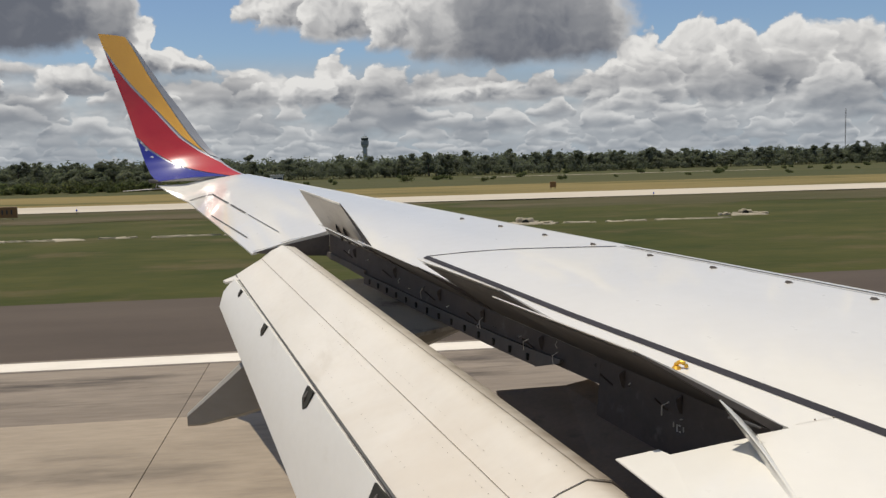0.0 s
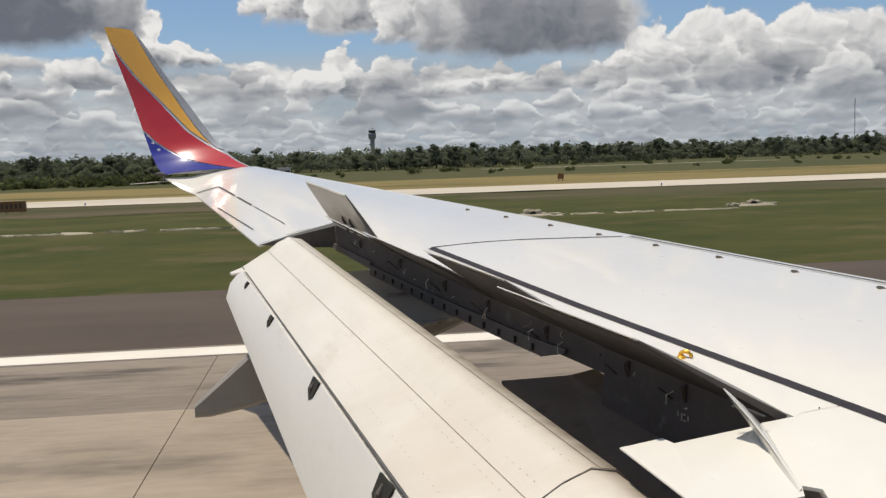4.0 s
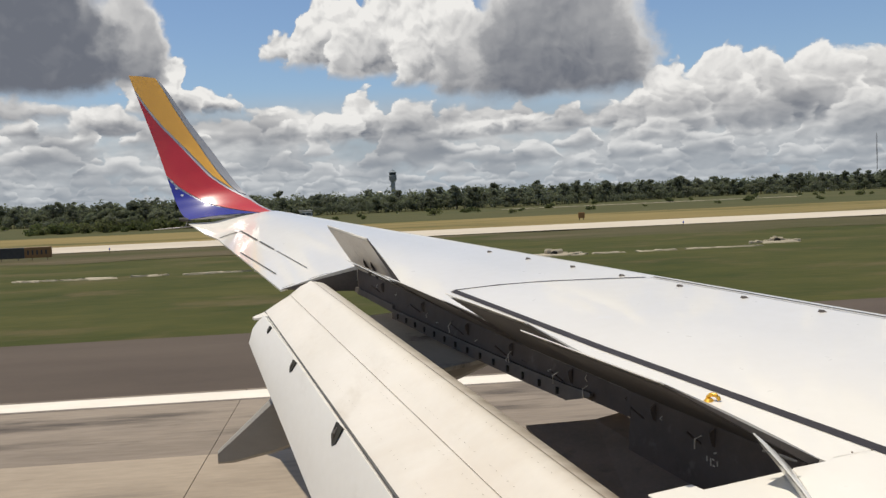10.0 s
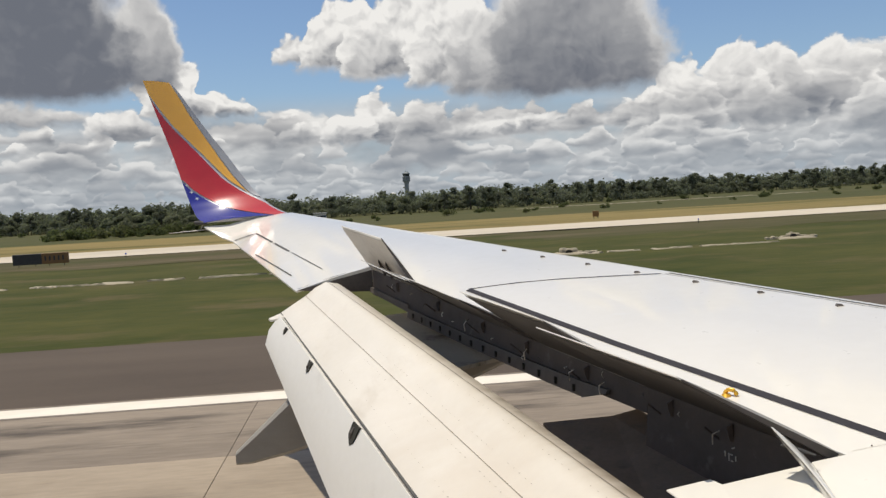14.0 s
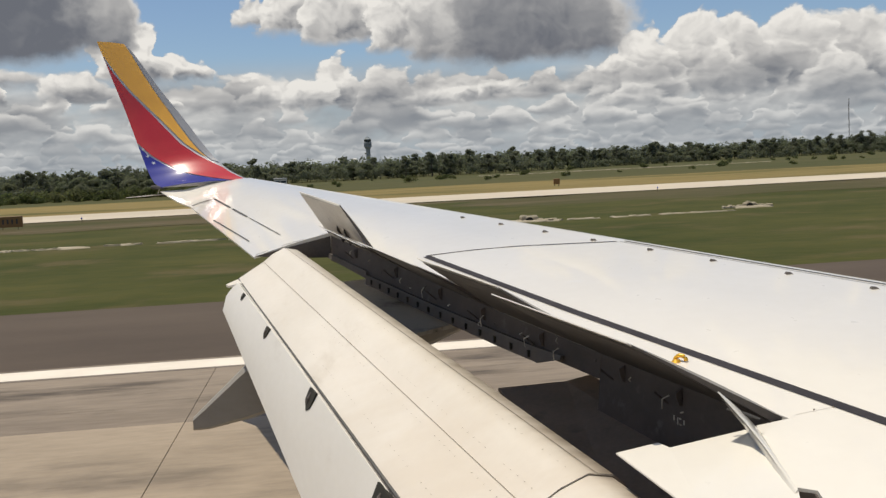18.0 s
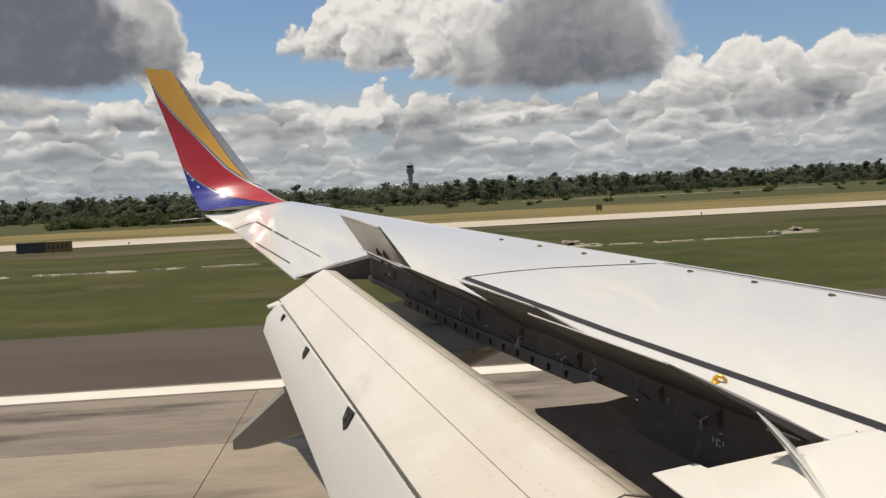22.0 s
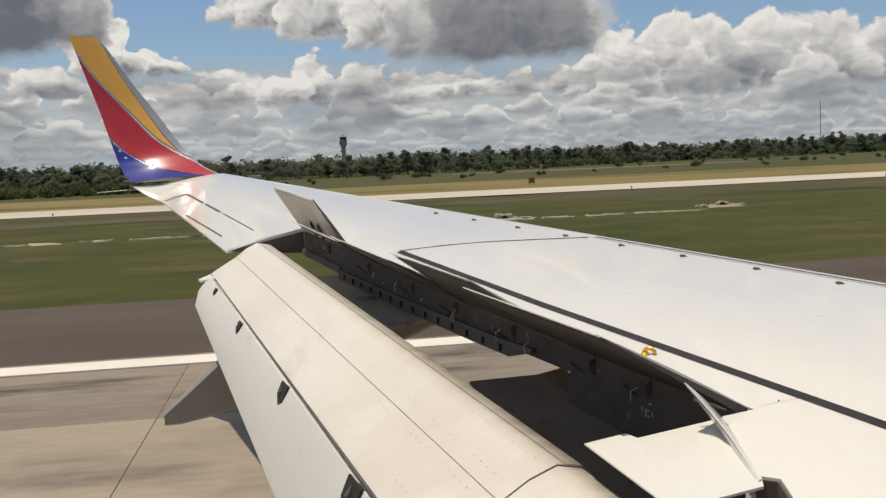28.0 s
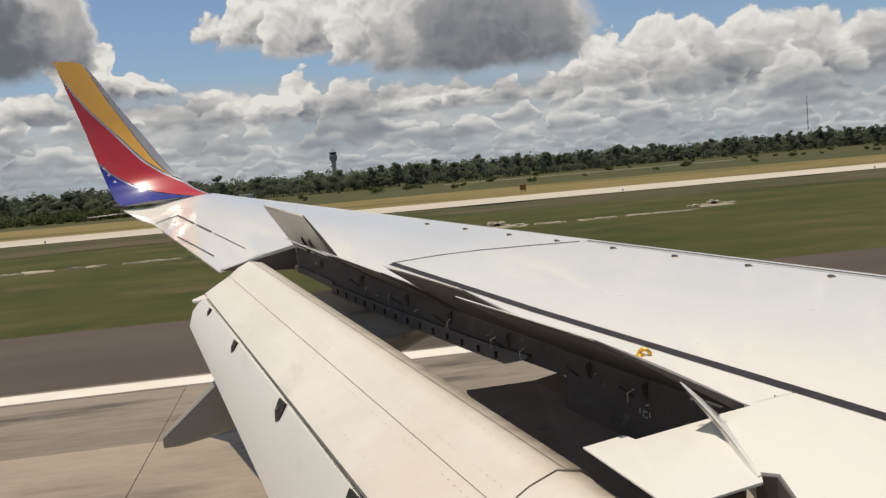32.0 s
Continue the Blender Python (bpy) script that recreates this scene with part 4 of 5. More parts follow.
obj("panel_joint", crest, [(2 * k, 2 * k + 1, 2 * k + 3, 2 * k + 2) for k in range(12)], M["seam"], flap)
flap_line(6, 0.0045)
# dark slot between main and aft flap
slot = []
for k in range(25):
    t = k / 24
    p, q = flap_point(8, t, 0.0), flap_point(9, t, 0.0)
    w = 0.006 + 0.009 * t
    slot.append([p + Vector((0.001, 0, 0.004)), p + Vector((-w, 0, -0.2 * w + 0.004)), p + Vector((-w, 0, -0.02 - w)), p + Vector((0.0, 0, -0.02))])
v, f = loft(slot)
obj("flap_slot", v, f, M["line"], flap, "dark slot ahead of the aft flap")
# dark cut-outs with hinge arms at the front of the aft flap
for t, s in ((0.095, 0.060), (0.314, 0.085), (0.600, 0.122), (0.880, 0.165)):
    ya = 9.93 + (4.22 - 9.93) * t
    row = [Vector((o[0] + (n_[0] - o[0]) * t, ya, o[1] + (n_[1] - o[1]) * t)) for o, n_ in zip(A_OUT, A_IN)]
    p0, p1 = row[0], row[3]
    down = (p1 - p0).normalized()
    side = Vector((0.26, -1.0, -0.10)).normalized()
    face = side.cross(down).normalized()
    if face.z < 0:
        face.negate()
    mid = row[1] + face * 0.012
    quad = [mid - side * 0.55 * s, mid + side * 0.80 * s, mid + side * 0.62 * s + down * s * 0.95, mid + side * 0.15 * s + down * s * 1.25, mid - side * 0.62 * s + down * s * 0.80]
    v, f = loft([[q - face * 0.02 for q in quad], [q + face * 0.004 for q in quad]])
    cut = obj("hinge_cutout", v, f, M["dark"], aft_flap, "dark hinge cut-out")
    core = mid + down * s * 0.55
    v, f = tube([core - side * 0.02 * s - down * 0.35 * s + face * 0.003, core + face * 0.008, core + down * 0.35 * s + face * 0.003], [0.05 * s, 0.13 * s, 0.05 * s], 8)
    obj("hinge_arm", v, f, M["beam"], cut)
    spot = mid + down * s * 1.9 - side * 0.35 * s - face * 0.010
    r = random.Random(int(1000 * t))
    ring = [spot + side * 0.13 * s * math.cos(q) * r.uniform(0.4, 1.2) + down * 0.42 * s * math.sin(q) * r.uniform(0.5, 1.3) for q in (2 * math.pi * i / 14 for i in range(14))]
    v, f = loft([[q - face * 0.004 for q in ring], [q + face * 0.0015 for q in ring]])
    obj("oil_smudge", v, f, M["dirt"], aft_flap, "faint grey-brown oil smudge")

# rivets in rows on the flap
riv = []
for row, (i, off) in enumerate(((4, 0.3), (5, 0.5), (6, 0.3), (7, 0.4), (3, 0.5))):
    for k in range(46):
        t = 0.42 + 0.57 * k / 46
        if (k + row) % 7 > 4:
            continue
        p = flap_point(i, t, 0.0005).lerp(flap_point(i + 1, t, 0.0005), off)
        riv.append(([p + Vector((0.0038 * math.cos(a), 0.0038 * math.sin(a), 0.003 - 0.002 * abs(math.cos(a)))) for a in (math.pi * q / 3 for q in range(6))], [tuple(range(6))]))
v, f = join(*riv)
tagged(obj("rivets", v, f, M["seam"], flap), kind="stuff")


# canoe fairings under the flap: flat sided, with a rounded keel
def fairing(y, profile, half, label):
    """profile: rows of (x, z_top, z_bottom, share of the half width) from nose to tail."""
    rings = []
    for x, zt, zb, k in profile:
        w, h = half * k, zt - zb
        e = min(0.35 * w, 0.3 * h)
        rings.append([(x, y - w + e, zt), (x, y + w - e, zt), (x, y + w, zt - e), (x, y + w, zb + e), (x, y + w - e * 1.5, zb), (x, y - w + e * 1.5, zb), (x, y - w, zb + e), (x, y - w, zt - e)])
    v, f = loft(rings)
    return obj("flap_track_fairing", v, f, M["fairing"], airplane, label)


CANOE = [(1.75, 2.62, 2.55, 0.15), (1.45, 2.66, 2.38, 0.6), (0.9, 2.62, 2.16, 1.0), (0.2, 2.50, 1.94, 1.0), (-0.40, 2.36, 1.70, 1.0), (-0.92, 2.07, 1.555, 0.9), (-1.30, 1.73, 1.48, 0.62), (-1.45, 1.595, 1.475, 0.42)]
fairing(9.0, CANOE, 0.13, "grey flat-sided flap track fairing")
fairing(5.9, [(x + 1.15, t - 0.42, b_ - 0.42, k) for x, t, b_, k in CANOE], 0.14, "grey flat-sided flap track fairing")
# ------------------------------------------------------------------ cabin wall round the window, and the leg that carries the wing
FC_Y, FC_Z, FR = -1.55, 3.05, 1.88


def hull(radius, a):
    return (FC_Y + radius * math.cos(a), FC_Z + radius * math.sin(a))


WIN = (radians(12.5), radians(36.0))   # angular extent of the window opening
verts, faces = [], []
xs = [-7.0, -4.5, -2.5, -1.2, -0.24, 0.24, 1.2, 2.5, 4.5, 7.0]
angles = [radians(q) for q in (-100, -80, -60, -45, -30, -15, 0)] + list(WIN) + [radians(q) for q in (50, 65, 80, 95, 110, 130, 150, 170, 190, 210, 230, 245, 260)]
for R_ in (FR, FR - 0.10):
    for x in xs:
        for q in angles:
            y, z = hull(R_, q)
            verts.append((x, y, z))
nA, nX = len(angles), len(xs)
w_i, w_j = xs.index(-0.24), angles.index(WIN[0])
for s in (0, nA * nX):
    for i in range(nX - 1):
        for j in range(nA):
            if i == w_i and j == w_j:
                continue
            p, q = s + i * nA + j, s + i * nA + (j + 1) % nA
            faces.append((p, q, q + nA, p + nA))
o = nA * nX
c0 = w_i * nA + w_j
for p, q in ((c0, c0 + 1), (c0 + 1, c0 + nA + 1), (c0 + nA + 1, c0 + nA), (c0 + nA, c0)):
    faces.append((p, q, q + o, p + o))
for i in (0, nX - 1):
    for j in range(nA):
        p, q = i * nA + j, i * nA + (j + 1) % nA
        faces.append((p, q, q + o, p + o))
obj("cabin_wall", verts, faces, M["white"], airplane, "plain white cabin wall with one window opening", smooth=False)
v, f = tube([(0.6, 1.25, 2.35), (0.55, 1.3, 1.2), (0.55, 1.32, 0.56)], [0.13, 0.11, 0.10], 12)
strut = obj("gear_leg", v, f, M["metal"], airplane, "grey landing gear leg")
v, f = tube([(0.55, 0.98, 0.56), (0.55, 1.66, 0.56)], 0.07, 12)
obj("axle", v, f, M["metal"], strut)
for cy in (1.02, 1.62):
    prof = [(0.20, -0.16), (0.48, -0.17), (0.55, -0.12), (0.562, 0.0), (0.55, 0.12), (0.48, 0.17), (0.20, 0.16)]
    v, f = loft([[(0.55 + r * math.cos(2 * math.pi * i / 24), cy + d, 0.562 + r * math.sin(2 * math.pi * i / 24)) for i in range(24)] for r, d in prof])
    obj("tyre", v, f, M["rubber"], strut, smooth=True)


# ------------------------------------------------------------------ ground
def sheet(name, x0, x1, y0, y1, z, material, kind="structure", label="", nx=1, ny=1, relief=0.0, edge=0.0, category=""):
    verts, faces = [], []
    for j in range(ny + 1):
        for i in range(nx + 1):
            x, y = x0 + (x1 - x0) * i / nx, y0 + (y1 - y0) * j / ny
            dz = relief * noise.noise((x * 0.05, y * 0.08, 3.0)) if 0 < j < ny else 0.0
            dy = edge * noise.noise((x * 0.11, y, 1.0)) if j in (0, ny) else 0.0
            verts.append((x, y + dy, z + dz))
    for j in range(ny):
        for i in range(nx):
            q = j * (nx + 1) + i
            faces.append((q, q + 1, q + nx + 2, q + nx + 1))
    return tagged(obj(name, verts, faces, material), label, category, kind=kind)


RUNWAY_START = -795.0
sheet("ground", -4900, 4900, -4900, 4900, -0.30, M["field"], label="wide flat meadow that reaches the horizon", category="ground")
sheet("grass_strip", -1060, 1500, 29.4, 98, -0.06, M["grass"], label="mown green grass between runway and taxiway", nx=600, ny=24, relief=0.05, edge=0.35, category="grass")
sheet("dry_grass_strip", -900, 1500, 119, 176, -0.04, M["dry"], label="dry straw-coloured grass behind the taxiway", nx=300, ny=8, relief=0.25, edge=3.0, category="grass")
sheet("shoulder", RUNWAY_START, 1500, 20.30, 29.5, -0.02, M["asphalt"], label="dark asphalt runway shoulder", nx=200, ny=4, edge=0.05, category="road shoulder")
sheet("taxiway_verge", RUNWAY_START - 20, 1500, 80, 101.5, -0.040, M["verge"], label="brown worn verge beside the taxiway", nx=900, ny=3, edge=4.5, category="verge")
sheet("taxiway", RUNWAY_START - 20, 1500, 100.6, 119.5, 0.02, M["taxi"], label="pale concrete parallel taxiway", nx=200, ny=4, edge=0.4, category="taxiway")

sheet("service_road", 48, 150, 300, 305, -0.20, M["taxi"], label="narrow pale service road across the meadow", nx=40, ny=2, edge=0.5, category="road")

# runway: slabs with recessed joints over a dark bed
runway = sheet("runway", RUNWAY_START, 1500, -26, 20.4, -0.035, M["joint"], label="pale brown concrete slab runway with dark joints", category="runway")
SLAB_X, SLAB_Y = 7.62, 5.72
ROWS = [(-25.9, -20.6), (-20.6, -14.9), (-14.9, -9.2), (-9.2, -3.5), (-3.5, 2.2), (2.2, 8.6), (8.6, 15.0), (15.0, 20.32)]
slab_meshes = {}
far_slabs, far_outer = [], []
for r, (y0, y1) in enumerate(ROWS):
    for i in range(-104, 198):
        x0 = -2.55 + i * SLAB_X
        if -7 <= i <= 10:
            if r not in slab_meshes:
                v, f = box(0.004, SLAB_X - 0.004, 0.005, y1 - y0 - 0.005, -0.03, 0.0, 0.006)
                ob = obj("slab", v, f, M["concrete_stained"] if r == 7 else M["concrete"], runway)
                slab_meshes[r] = ob.data
            else:
                ob = new("slab", slab_meshes[r])
                ob.parent = runway
            ob.location = (x0, y0, random.uniform(-0.002, 0.002))
        elif y0 > 2:
            (far_outer if r == 7 else far_slabs).append(([(x0 + 0.025, y0 + 0.02, -0.001), (x0 + SLAB_X - 0.025, y0 + 0.02, -0.001), (x0 + SLAB_X - 0.025, y1 - 0.02, -0.001), (x0 + 0.025, y1 - 0.02, -0.001)], [(0, 1, 2, 3)]))
v, f = join(*far_slabs)
tagged(obj("far_slabs", v, f, M["concrete"], runway), kind="stuff")
v, f = join(*far_outer)
tagged(obj("far_outer_slabs", v, f, M["concrete_stained"], runway), kind="stuff")
sheet("edge_line", RUNWAY_START, 1500, 19.26, 20.10, 0.006, M["paint"], label="broad white painted runway edge line", nx=300, edge=0.012, category="road marking")
sheet("edge_line_border", RUNWAY_START, 1500, 19.14, 19.26, 0.004, M["joint"], label="thin dark border along the runway edge line", nx=300, edge=0.02, category="road marking")

# drainage swale: broken pale silt and slabs along the grass
rng = random.Random(4)
x = -170.0
while x < 240:
    L = rng.uniform(0.8, 3.6)
    w = rng.uniform(0.45, 1.35)
    y = 58.6 + 1.2 * noise.noise((x * 0.03, 0.0, 5.0)) + rng.uniform(-0.25, 0.25)
    n = 18
    ring = []
    for i in range(n):
        a = 2 * math.pi * i / n
        k = rng.uniform(0.40, 1.25)
        ring.append((x + 0.5 * L * k * math.cos(a), y + 0.5 * w * k * math.sin(a)))
    v, f = loft([[(px, py, -0.14) for px, py in ring], [(x + (px - x) * 0.88, y + (py - y) * 0.75, rng.uniform(-0.02, 0.05)) for px, py in ring]])
    if noise.noise((x * 0.045, 7.0, 1.0)) > -0.22:
        tagged(obj("silt_patch", v, f, M["silt"]), "pale eroded silt patch along the grass drain", "silt patch", "silt patches along the drain")
    x += 0.6 * L + rng.uniform(0.1, 1.4)


def culvert(x, y):
    ob = thing("culvert", "pale concrete culvert head with a dark pipe mouth in the grass", "culvert", at=(x, y, 0))
    r = random.Random(int(x))
    lumps = []
    for k in range(19):
        cx, w, h = -1.7 + 0.19 * k + r.uniform(-0.12, 0.12), r.uniform(0.12, 0.30), r.uniform(0.03, 0.16)
        if abs(cx) < 0.45:
            h = r.uniform(0.26, 0.40)
        ring = [(cx + w * math.cos(q) * r.uniform(0.7, 1.1), 0.22 * math.sin(q) * r.uniform(0.7, 1.2)) for q in (2 * math.pi * i / 9 for i in range(9))]
        lumps.append(loft([[(px, py, -0.2) for px, py in ring], [(px, py, h * 0.7) for px, py in ring], [(cx + (px - cx) * 0.7, py * 0.7, h) for px, py in ring]]))
    v, f = join(*lumps)
    obj("headwall", v, f, M["silt"], ob)
    v, f = tube([(0, -0.34, 0.02), (0, 0.5, 0.0)], 0.24, 14)
    obj("pipe", v, f, M["dark"], ob, "dark drain pipe")
    v, f = loft([[(-1.3, -0.8, -0.1), (1.5, -0.9, -0.1), (1.2, -0.25, -0.1), (-1.1, -0.25, -0.1)], [(-1.1, -0.7, 0.03), (1.2, -0.8, 0.03), (1.1, -0.25, 0.06), (-1.0, -0.25, 0.06)]])
    obj("apron", v, f, M["silt"], ob)
    return ob


culvert(12.7, 59.6)
culvert(28.9, 62.0)


# runway and taxiway signs: black and orange boxes on short legs
def airfield_sign(x, y, w, h):
    ob = thing("airfield_sign", "low black and orange airfield sign on short legs in grass", "airfield sign", at=(x, y, 0))
    v, f = box(-w / 2, w * 0.02, -0.13, 0.13, 0.18, 0.18 + h, 0.02)
    body = obj("black_panel", v, f, M["sign_black"], ob, "black sign panel")
    v, f = box(w * 0.025, w / 2, -0.13, 0.13, 0.18, 0.18 + h, 0.02)
    face = obj("orange_panel", v, f, M["sign_orange"], ob, "orange sign panel")
    for k in range(5):
        cx = w * (0.09 + 0.08 * k)
        v, f = box(cx - 0.03 * w / 2, cx + 0.03 * w / 2, -0.137, -0.131, 0.18 + h * 0.3, 0.18 + h * 0.72)
        obj("marking_bar", v, f, M["sign_black"], face)
    for cx in (-0.4 * w, -0.1 * w, 0.15 * w, 0.42 * w):
        v, f = tube([(cx, 0, -0.12), (cx, 0, 0.19)], 0.03, 8)
        obj("leg", v, f, M["beam"], ob)
    return ob


airfield_sign(-30.5, 88.5, 5.0, 1.0)


def marker(x, y, name, label, tall, lamp):
    ob = thing(name, label, "edge light", "airfield edge lights", at=(x, y, 0))
    v, f = tube([(0, 0, -0.35), (0, 0, tall)], 0.03, 8)
    obj("stem", v, f, M["beam"], ob)
    v, f = tube([(0, 0, tall), (0, 0, tall + 0.06), (0, 0, tall + 0.16)], [0.08, 0.09, 0.04], 10)
    obj("lamp_head", v, f, lamp, ob)
    return ob


marker(-20, 30.4, "edge_light", "small runway edge light on a stem in the grass", 0.3, M["silver"])
first = marker(-25, 97.0, "edge_light", "small blue taxiway edge light on a stem", 0.3, M["lens"])
for i in range(1, 8):
    copy_thing(first, pose(-25 + i * 30, 97.0, 0))
box_marker = thing("distance_marker", "small dark box marker standing in dry grass", "marker", at=(33.5, 136.0, 0))
v, f = box(-0.45, 0.45, -0.2, 0.2, 0.25, 1.1, 0.04)
obj("panel", v, f, M["sign_orange"], box_marker)
for cx in (-0.3, 0.3):
    v, f = tube([(cx, 0, -0.3), (cx, 0, 0.3)], 0.05, 6)
    obj("leg", v, f, M["sign_black"], box_marker)


# ------------------------------------------------------------------ trees
def leaf_cloud(blobs, count, size, seed):
    """Many small tilted leaf clumps scattered in ellipsoids: (centre, radii)."""
    r = np.random.RandomState(seed)
    vol = np.array([b[1][0] * b[1][1] * b[1][2] for b in blobs]) ** 0.75
    which = r.choice(len(blobs), count, p=vol / vol.sum())
    cen, rad = np.array([b[0] for b in blobs])[which], np.array([b[1] for b in blobs])[which]
    d = r.normal(size=(count, 3))
    d /= np.linalg.norm(d, axis=1)[:, None]
    p = cen + d * rad * (r.uniform(0.35, 1.0, (count, 1)))
    out = d + r.normal(scale=0.45, size=(count, 3)) + (0, 0, 0.25)
    u = np.cross(out, r.normal(size=(count, 3)))
    u /= np.linalg.norm(u, axis=1)[:, None]
    w = np.cross(out, u)
    w /= np.linalg.norm(w, axis=1)[:, None]
    s = size * r.uniform(0.6, 1.5, (count, 1))
    quads = np.stack([p - u * s, p - w * s * 0.6, p + u * s, p + w * s * 0.6], 1).reshape(-1, 3)
    return quads.tolist(), [(4 * i, 4 * i + 1, 4 * i + 2, 4 * i + 3) for i in range(count)]


def raw(name, v, f, material, parent=None):
    me = bpy.data.meshes.new(name)
    me.from_pydata(v, [], f)
    me.materials.append(material)
    ob = new(name, me)
    ob.parent = parent
    return ob


def tree(seed, height, kind):
    """A tapered trunk with limbs and an uneven crown of leaf clumps; built at the origin."""
    r = random.Random(seed)
    pine = kind == "pine"
    ob = thing(kind + "_tree", "tall slash pine with a thin irregular dark crown" if pine else "broad dark green leafy tree at the wood's edge", "tree", "trees of the wood edge")
    lean = r.uniform(-0.3, 0.3)
    trunk = [(lean * t * t, 0.2 * t * lean, -0.3 + height * (0.9 if pine else 0.6) * t) for t in (0, 0.25, 0.5, 0.75, 1)]
    rad = 0.022 * height
    limbs, blobs = [tube(trunk, [rad, rad * 0.85, rad * 0.7, rad * 0.5, rad * 0.25], 7)], []
    n = r.randint(9, 12) if pine else r.randint(7, 10)
    for i in range(n):
        t = r.uniform(0.45, 1.0) if pine else r.uniform(0.3, 1.0)
        a = r.uniform(0, 2 * math.pi)
        base = Vector(trunk[0]).lerp(Vector(trunk[-1]), t)
        reach = height * (r.uniform(0.10, 0.20) * (1.25 - 0.6 * t) if pine else r.uniform(0.14, 0.30))
        tip = base + Vector((math.cos(a) * reach, math.sin(a) * reach, height * r.uniform(0.02, 0.12)))
        limbs.append(tube([base, base.lerp(tip, 0.5) + Vector((0, 0, -0.02 * height)), tip], [rad * 0.35, rad * 0.25, rad * 0.1], 5))
        k = height * (r.uniform(0.085, 0.14) if pine else r.uniform(0.12, 0.20))
        blobs.append((tuple(tip), (k * 1.25, k * 1.25, k * (0.7 if pine else 0.8))))
    blobs.append((trunk[-1], (height * 0.11,) * 3))
    v, f = join(*limbs)
    raw("trunk", v, f, M["bark"], ob)
    v, f = leaf_cloud(blobs, 2400 if pine else 4200, height * (0.024 if pine else 0.028), seed)
    raw("crown", v, f, M["pine"] if pine else M["leaf"], ob)
    return ob


def bush(seed):
    r = random.Random(seed)
    ob = thing("bush", "low dark green bush in rough meadow grass", "bush", "bushes of the meadow")
    blobs = [((r.uniform(-0.9, 0.9), r.uniform(-0.6, 0.6), r.uniform(0.3, 0.8)), (r.uniform(0.5, 0.9), r.uniform(0.5, 0.8), r.uniform(0.4, 0.8))) for _ in range(6)]
    v, f = join(*[tube([(0, 0, -0.35), (b[0][0] * 0.6, b[0][1] * 0.6, b[0][2])], [0.05, 0.02], 5) for b in blobs])
    raw("stems", v, f, M["bark"], ob)
    v, f = leaf_cloud(blobs, 500, 0.13, seed)
    raw("crown", v, f, M["shrub"], ob)
    return ob


rng = random.Random(11)
pines = [tree(20 + i, 9.0, "pine") for i in range(5)]
oaks = [tree(40 + i, 7.5, "leafy") for i in range(5)]
shrubs = [bush(60 + i) for i in range(4)]
used = set()


def plant(templates, x, y, scale):
    src = rng.choice(templates)
    m = pose(x, y, -0.3, 0, 0, rng.uniform(0, 360)) @ Matrix.Scale(scale, 4)
    if src.name not in used:
        used.add(src.name)
        src.matrix_basis = m
        return src
    ob = copy_thing(src, Matrix.Identity(4))
    ob.matrix_basis = m
    return ob


def wood_edge(x):
    """Distance of the wood's edge from the runway."""
    return 372 + 14 * noise.noise((x * 0.012, 0.0, 2.0)) + 80 * min(max((x - 70) / 110, 0), 1) + (70 if x > 330 else 0) + (30 if x < -150 else 0)


x = -330.0
while x < 470:
    y = wood_edge(x)
    plant(pines if rng.random() < 0.45 else oaks, x, y + rng.uniform(-5, 6), rng.uniform(0.75, 1.12) * (1.15 if y > 450 else 1.0))
    plant(oaks if rng.random() < 0.6 else pines, x + rng.uniform(-2, 2), y + rng.uniform(10, 26), rng.uniform(0.85, 1.2))
    x += rng.uniform(2.6, 4.2)
# nearer clump behind the wing tip
for i in range(26):
    plant(oaks if rng.random() < 0.75 else pines, rng.uniform(-66, -27), rng.uniform(228, 252), rng.uniform(0.75, 1.0))
for i in range(46):
    plant(shrubs, rng.uniform(-74, -24), rng.uniform(218, 236), rng.uniform(1.3, 2.3))
for i in range(70):
    plant(shrubs, rng.uniform(-160, 260), rng.uniform(195, 360), rng.uniform(0.6, 1.5))
# deep wood behind the edge, with its low undergrowth
wood = []
for i in range(420):
    x = -400 + i * 2.1
    y = wood_edge(x) + rng.uniform(-9, 2)
    for deep in (0, 12):
        wood.append(leaf_cloud([((x + rng.uniform(-1, 1), y + deep, rng.uniform(0.8, 2.6) + deep * 0.22), (rng.uniform(1.8, 3.0), 1.8, rng.uniform(1.4, 2.8)))], 170, 0.32, 5000 + 2 * i + deep))
for i in range(1900):
    x = rng.uniform(-900, 1400) if i % 2 else rng.uniform(-400, 480)
    y = wood_edge(x) + 10 + 110 * rng.random() ** 1.8
    if x > 470 or x < -210:
        y += rng.uniform(60, 300)
    h = rng.uniform(6.0, 9.5)
    blobs = [((x + rng.uniform(-3, 3), y, h * rng.uniform(0.3, 0.9)), (rng.uniform(2, 4), 2.5, rng.uniform(1.5, 2.8))) for _ in range(3)]
    wood.append(leaf_cloud(blobs, 90, 0.55, i))
v, f = join(*wood)
tagged(raw("wood", v, f, M["pine"]), "dense dark green wood behind the meadow", "wood", kind="stuff")

# ------------------------------------------------------------------ far buildings
tower = thing("control_tower", "tall grey concrete airport control tower with a wider cab", "control tower", at=(118, 2800, -0.3))


def drum(name, levels, parent, material, label="", sides=20):
    v, f = loft([[(r * math.cos(2 * math.pi * i / sides), r * math.sin(2 * math.pi * i / sides), z) for i in range(sides)] for r, z in levels])
    return obj(name, v, f, material, parent, label)


drum("shaft", [(8.5, 0), (7.0, 20), (6.6, 62), (9.5, 68)], tower, M["tower"])
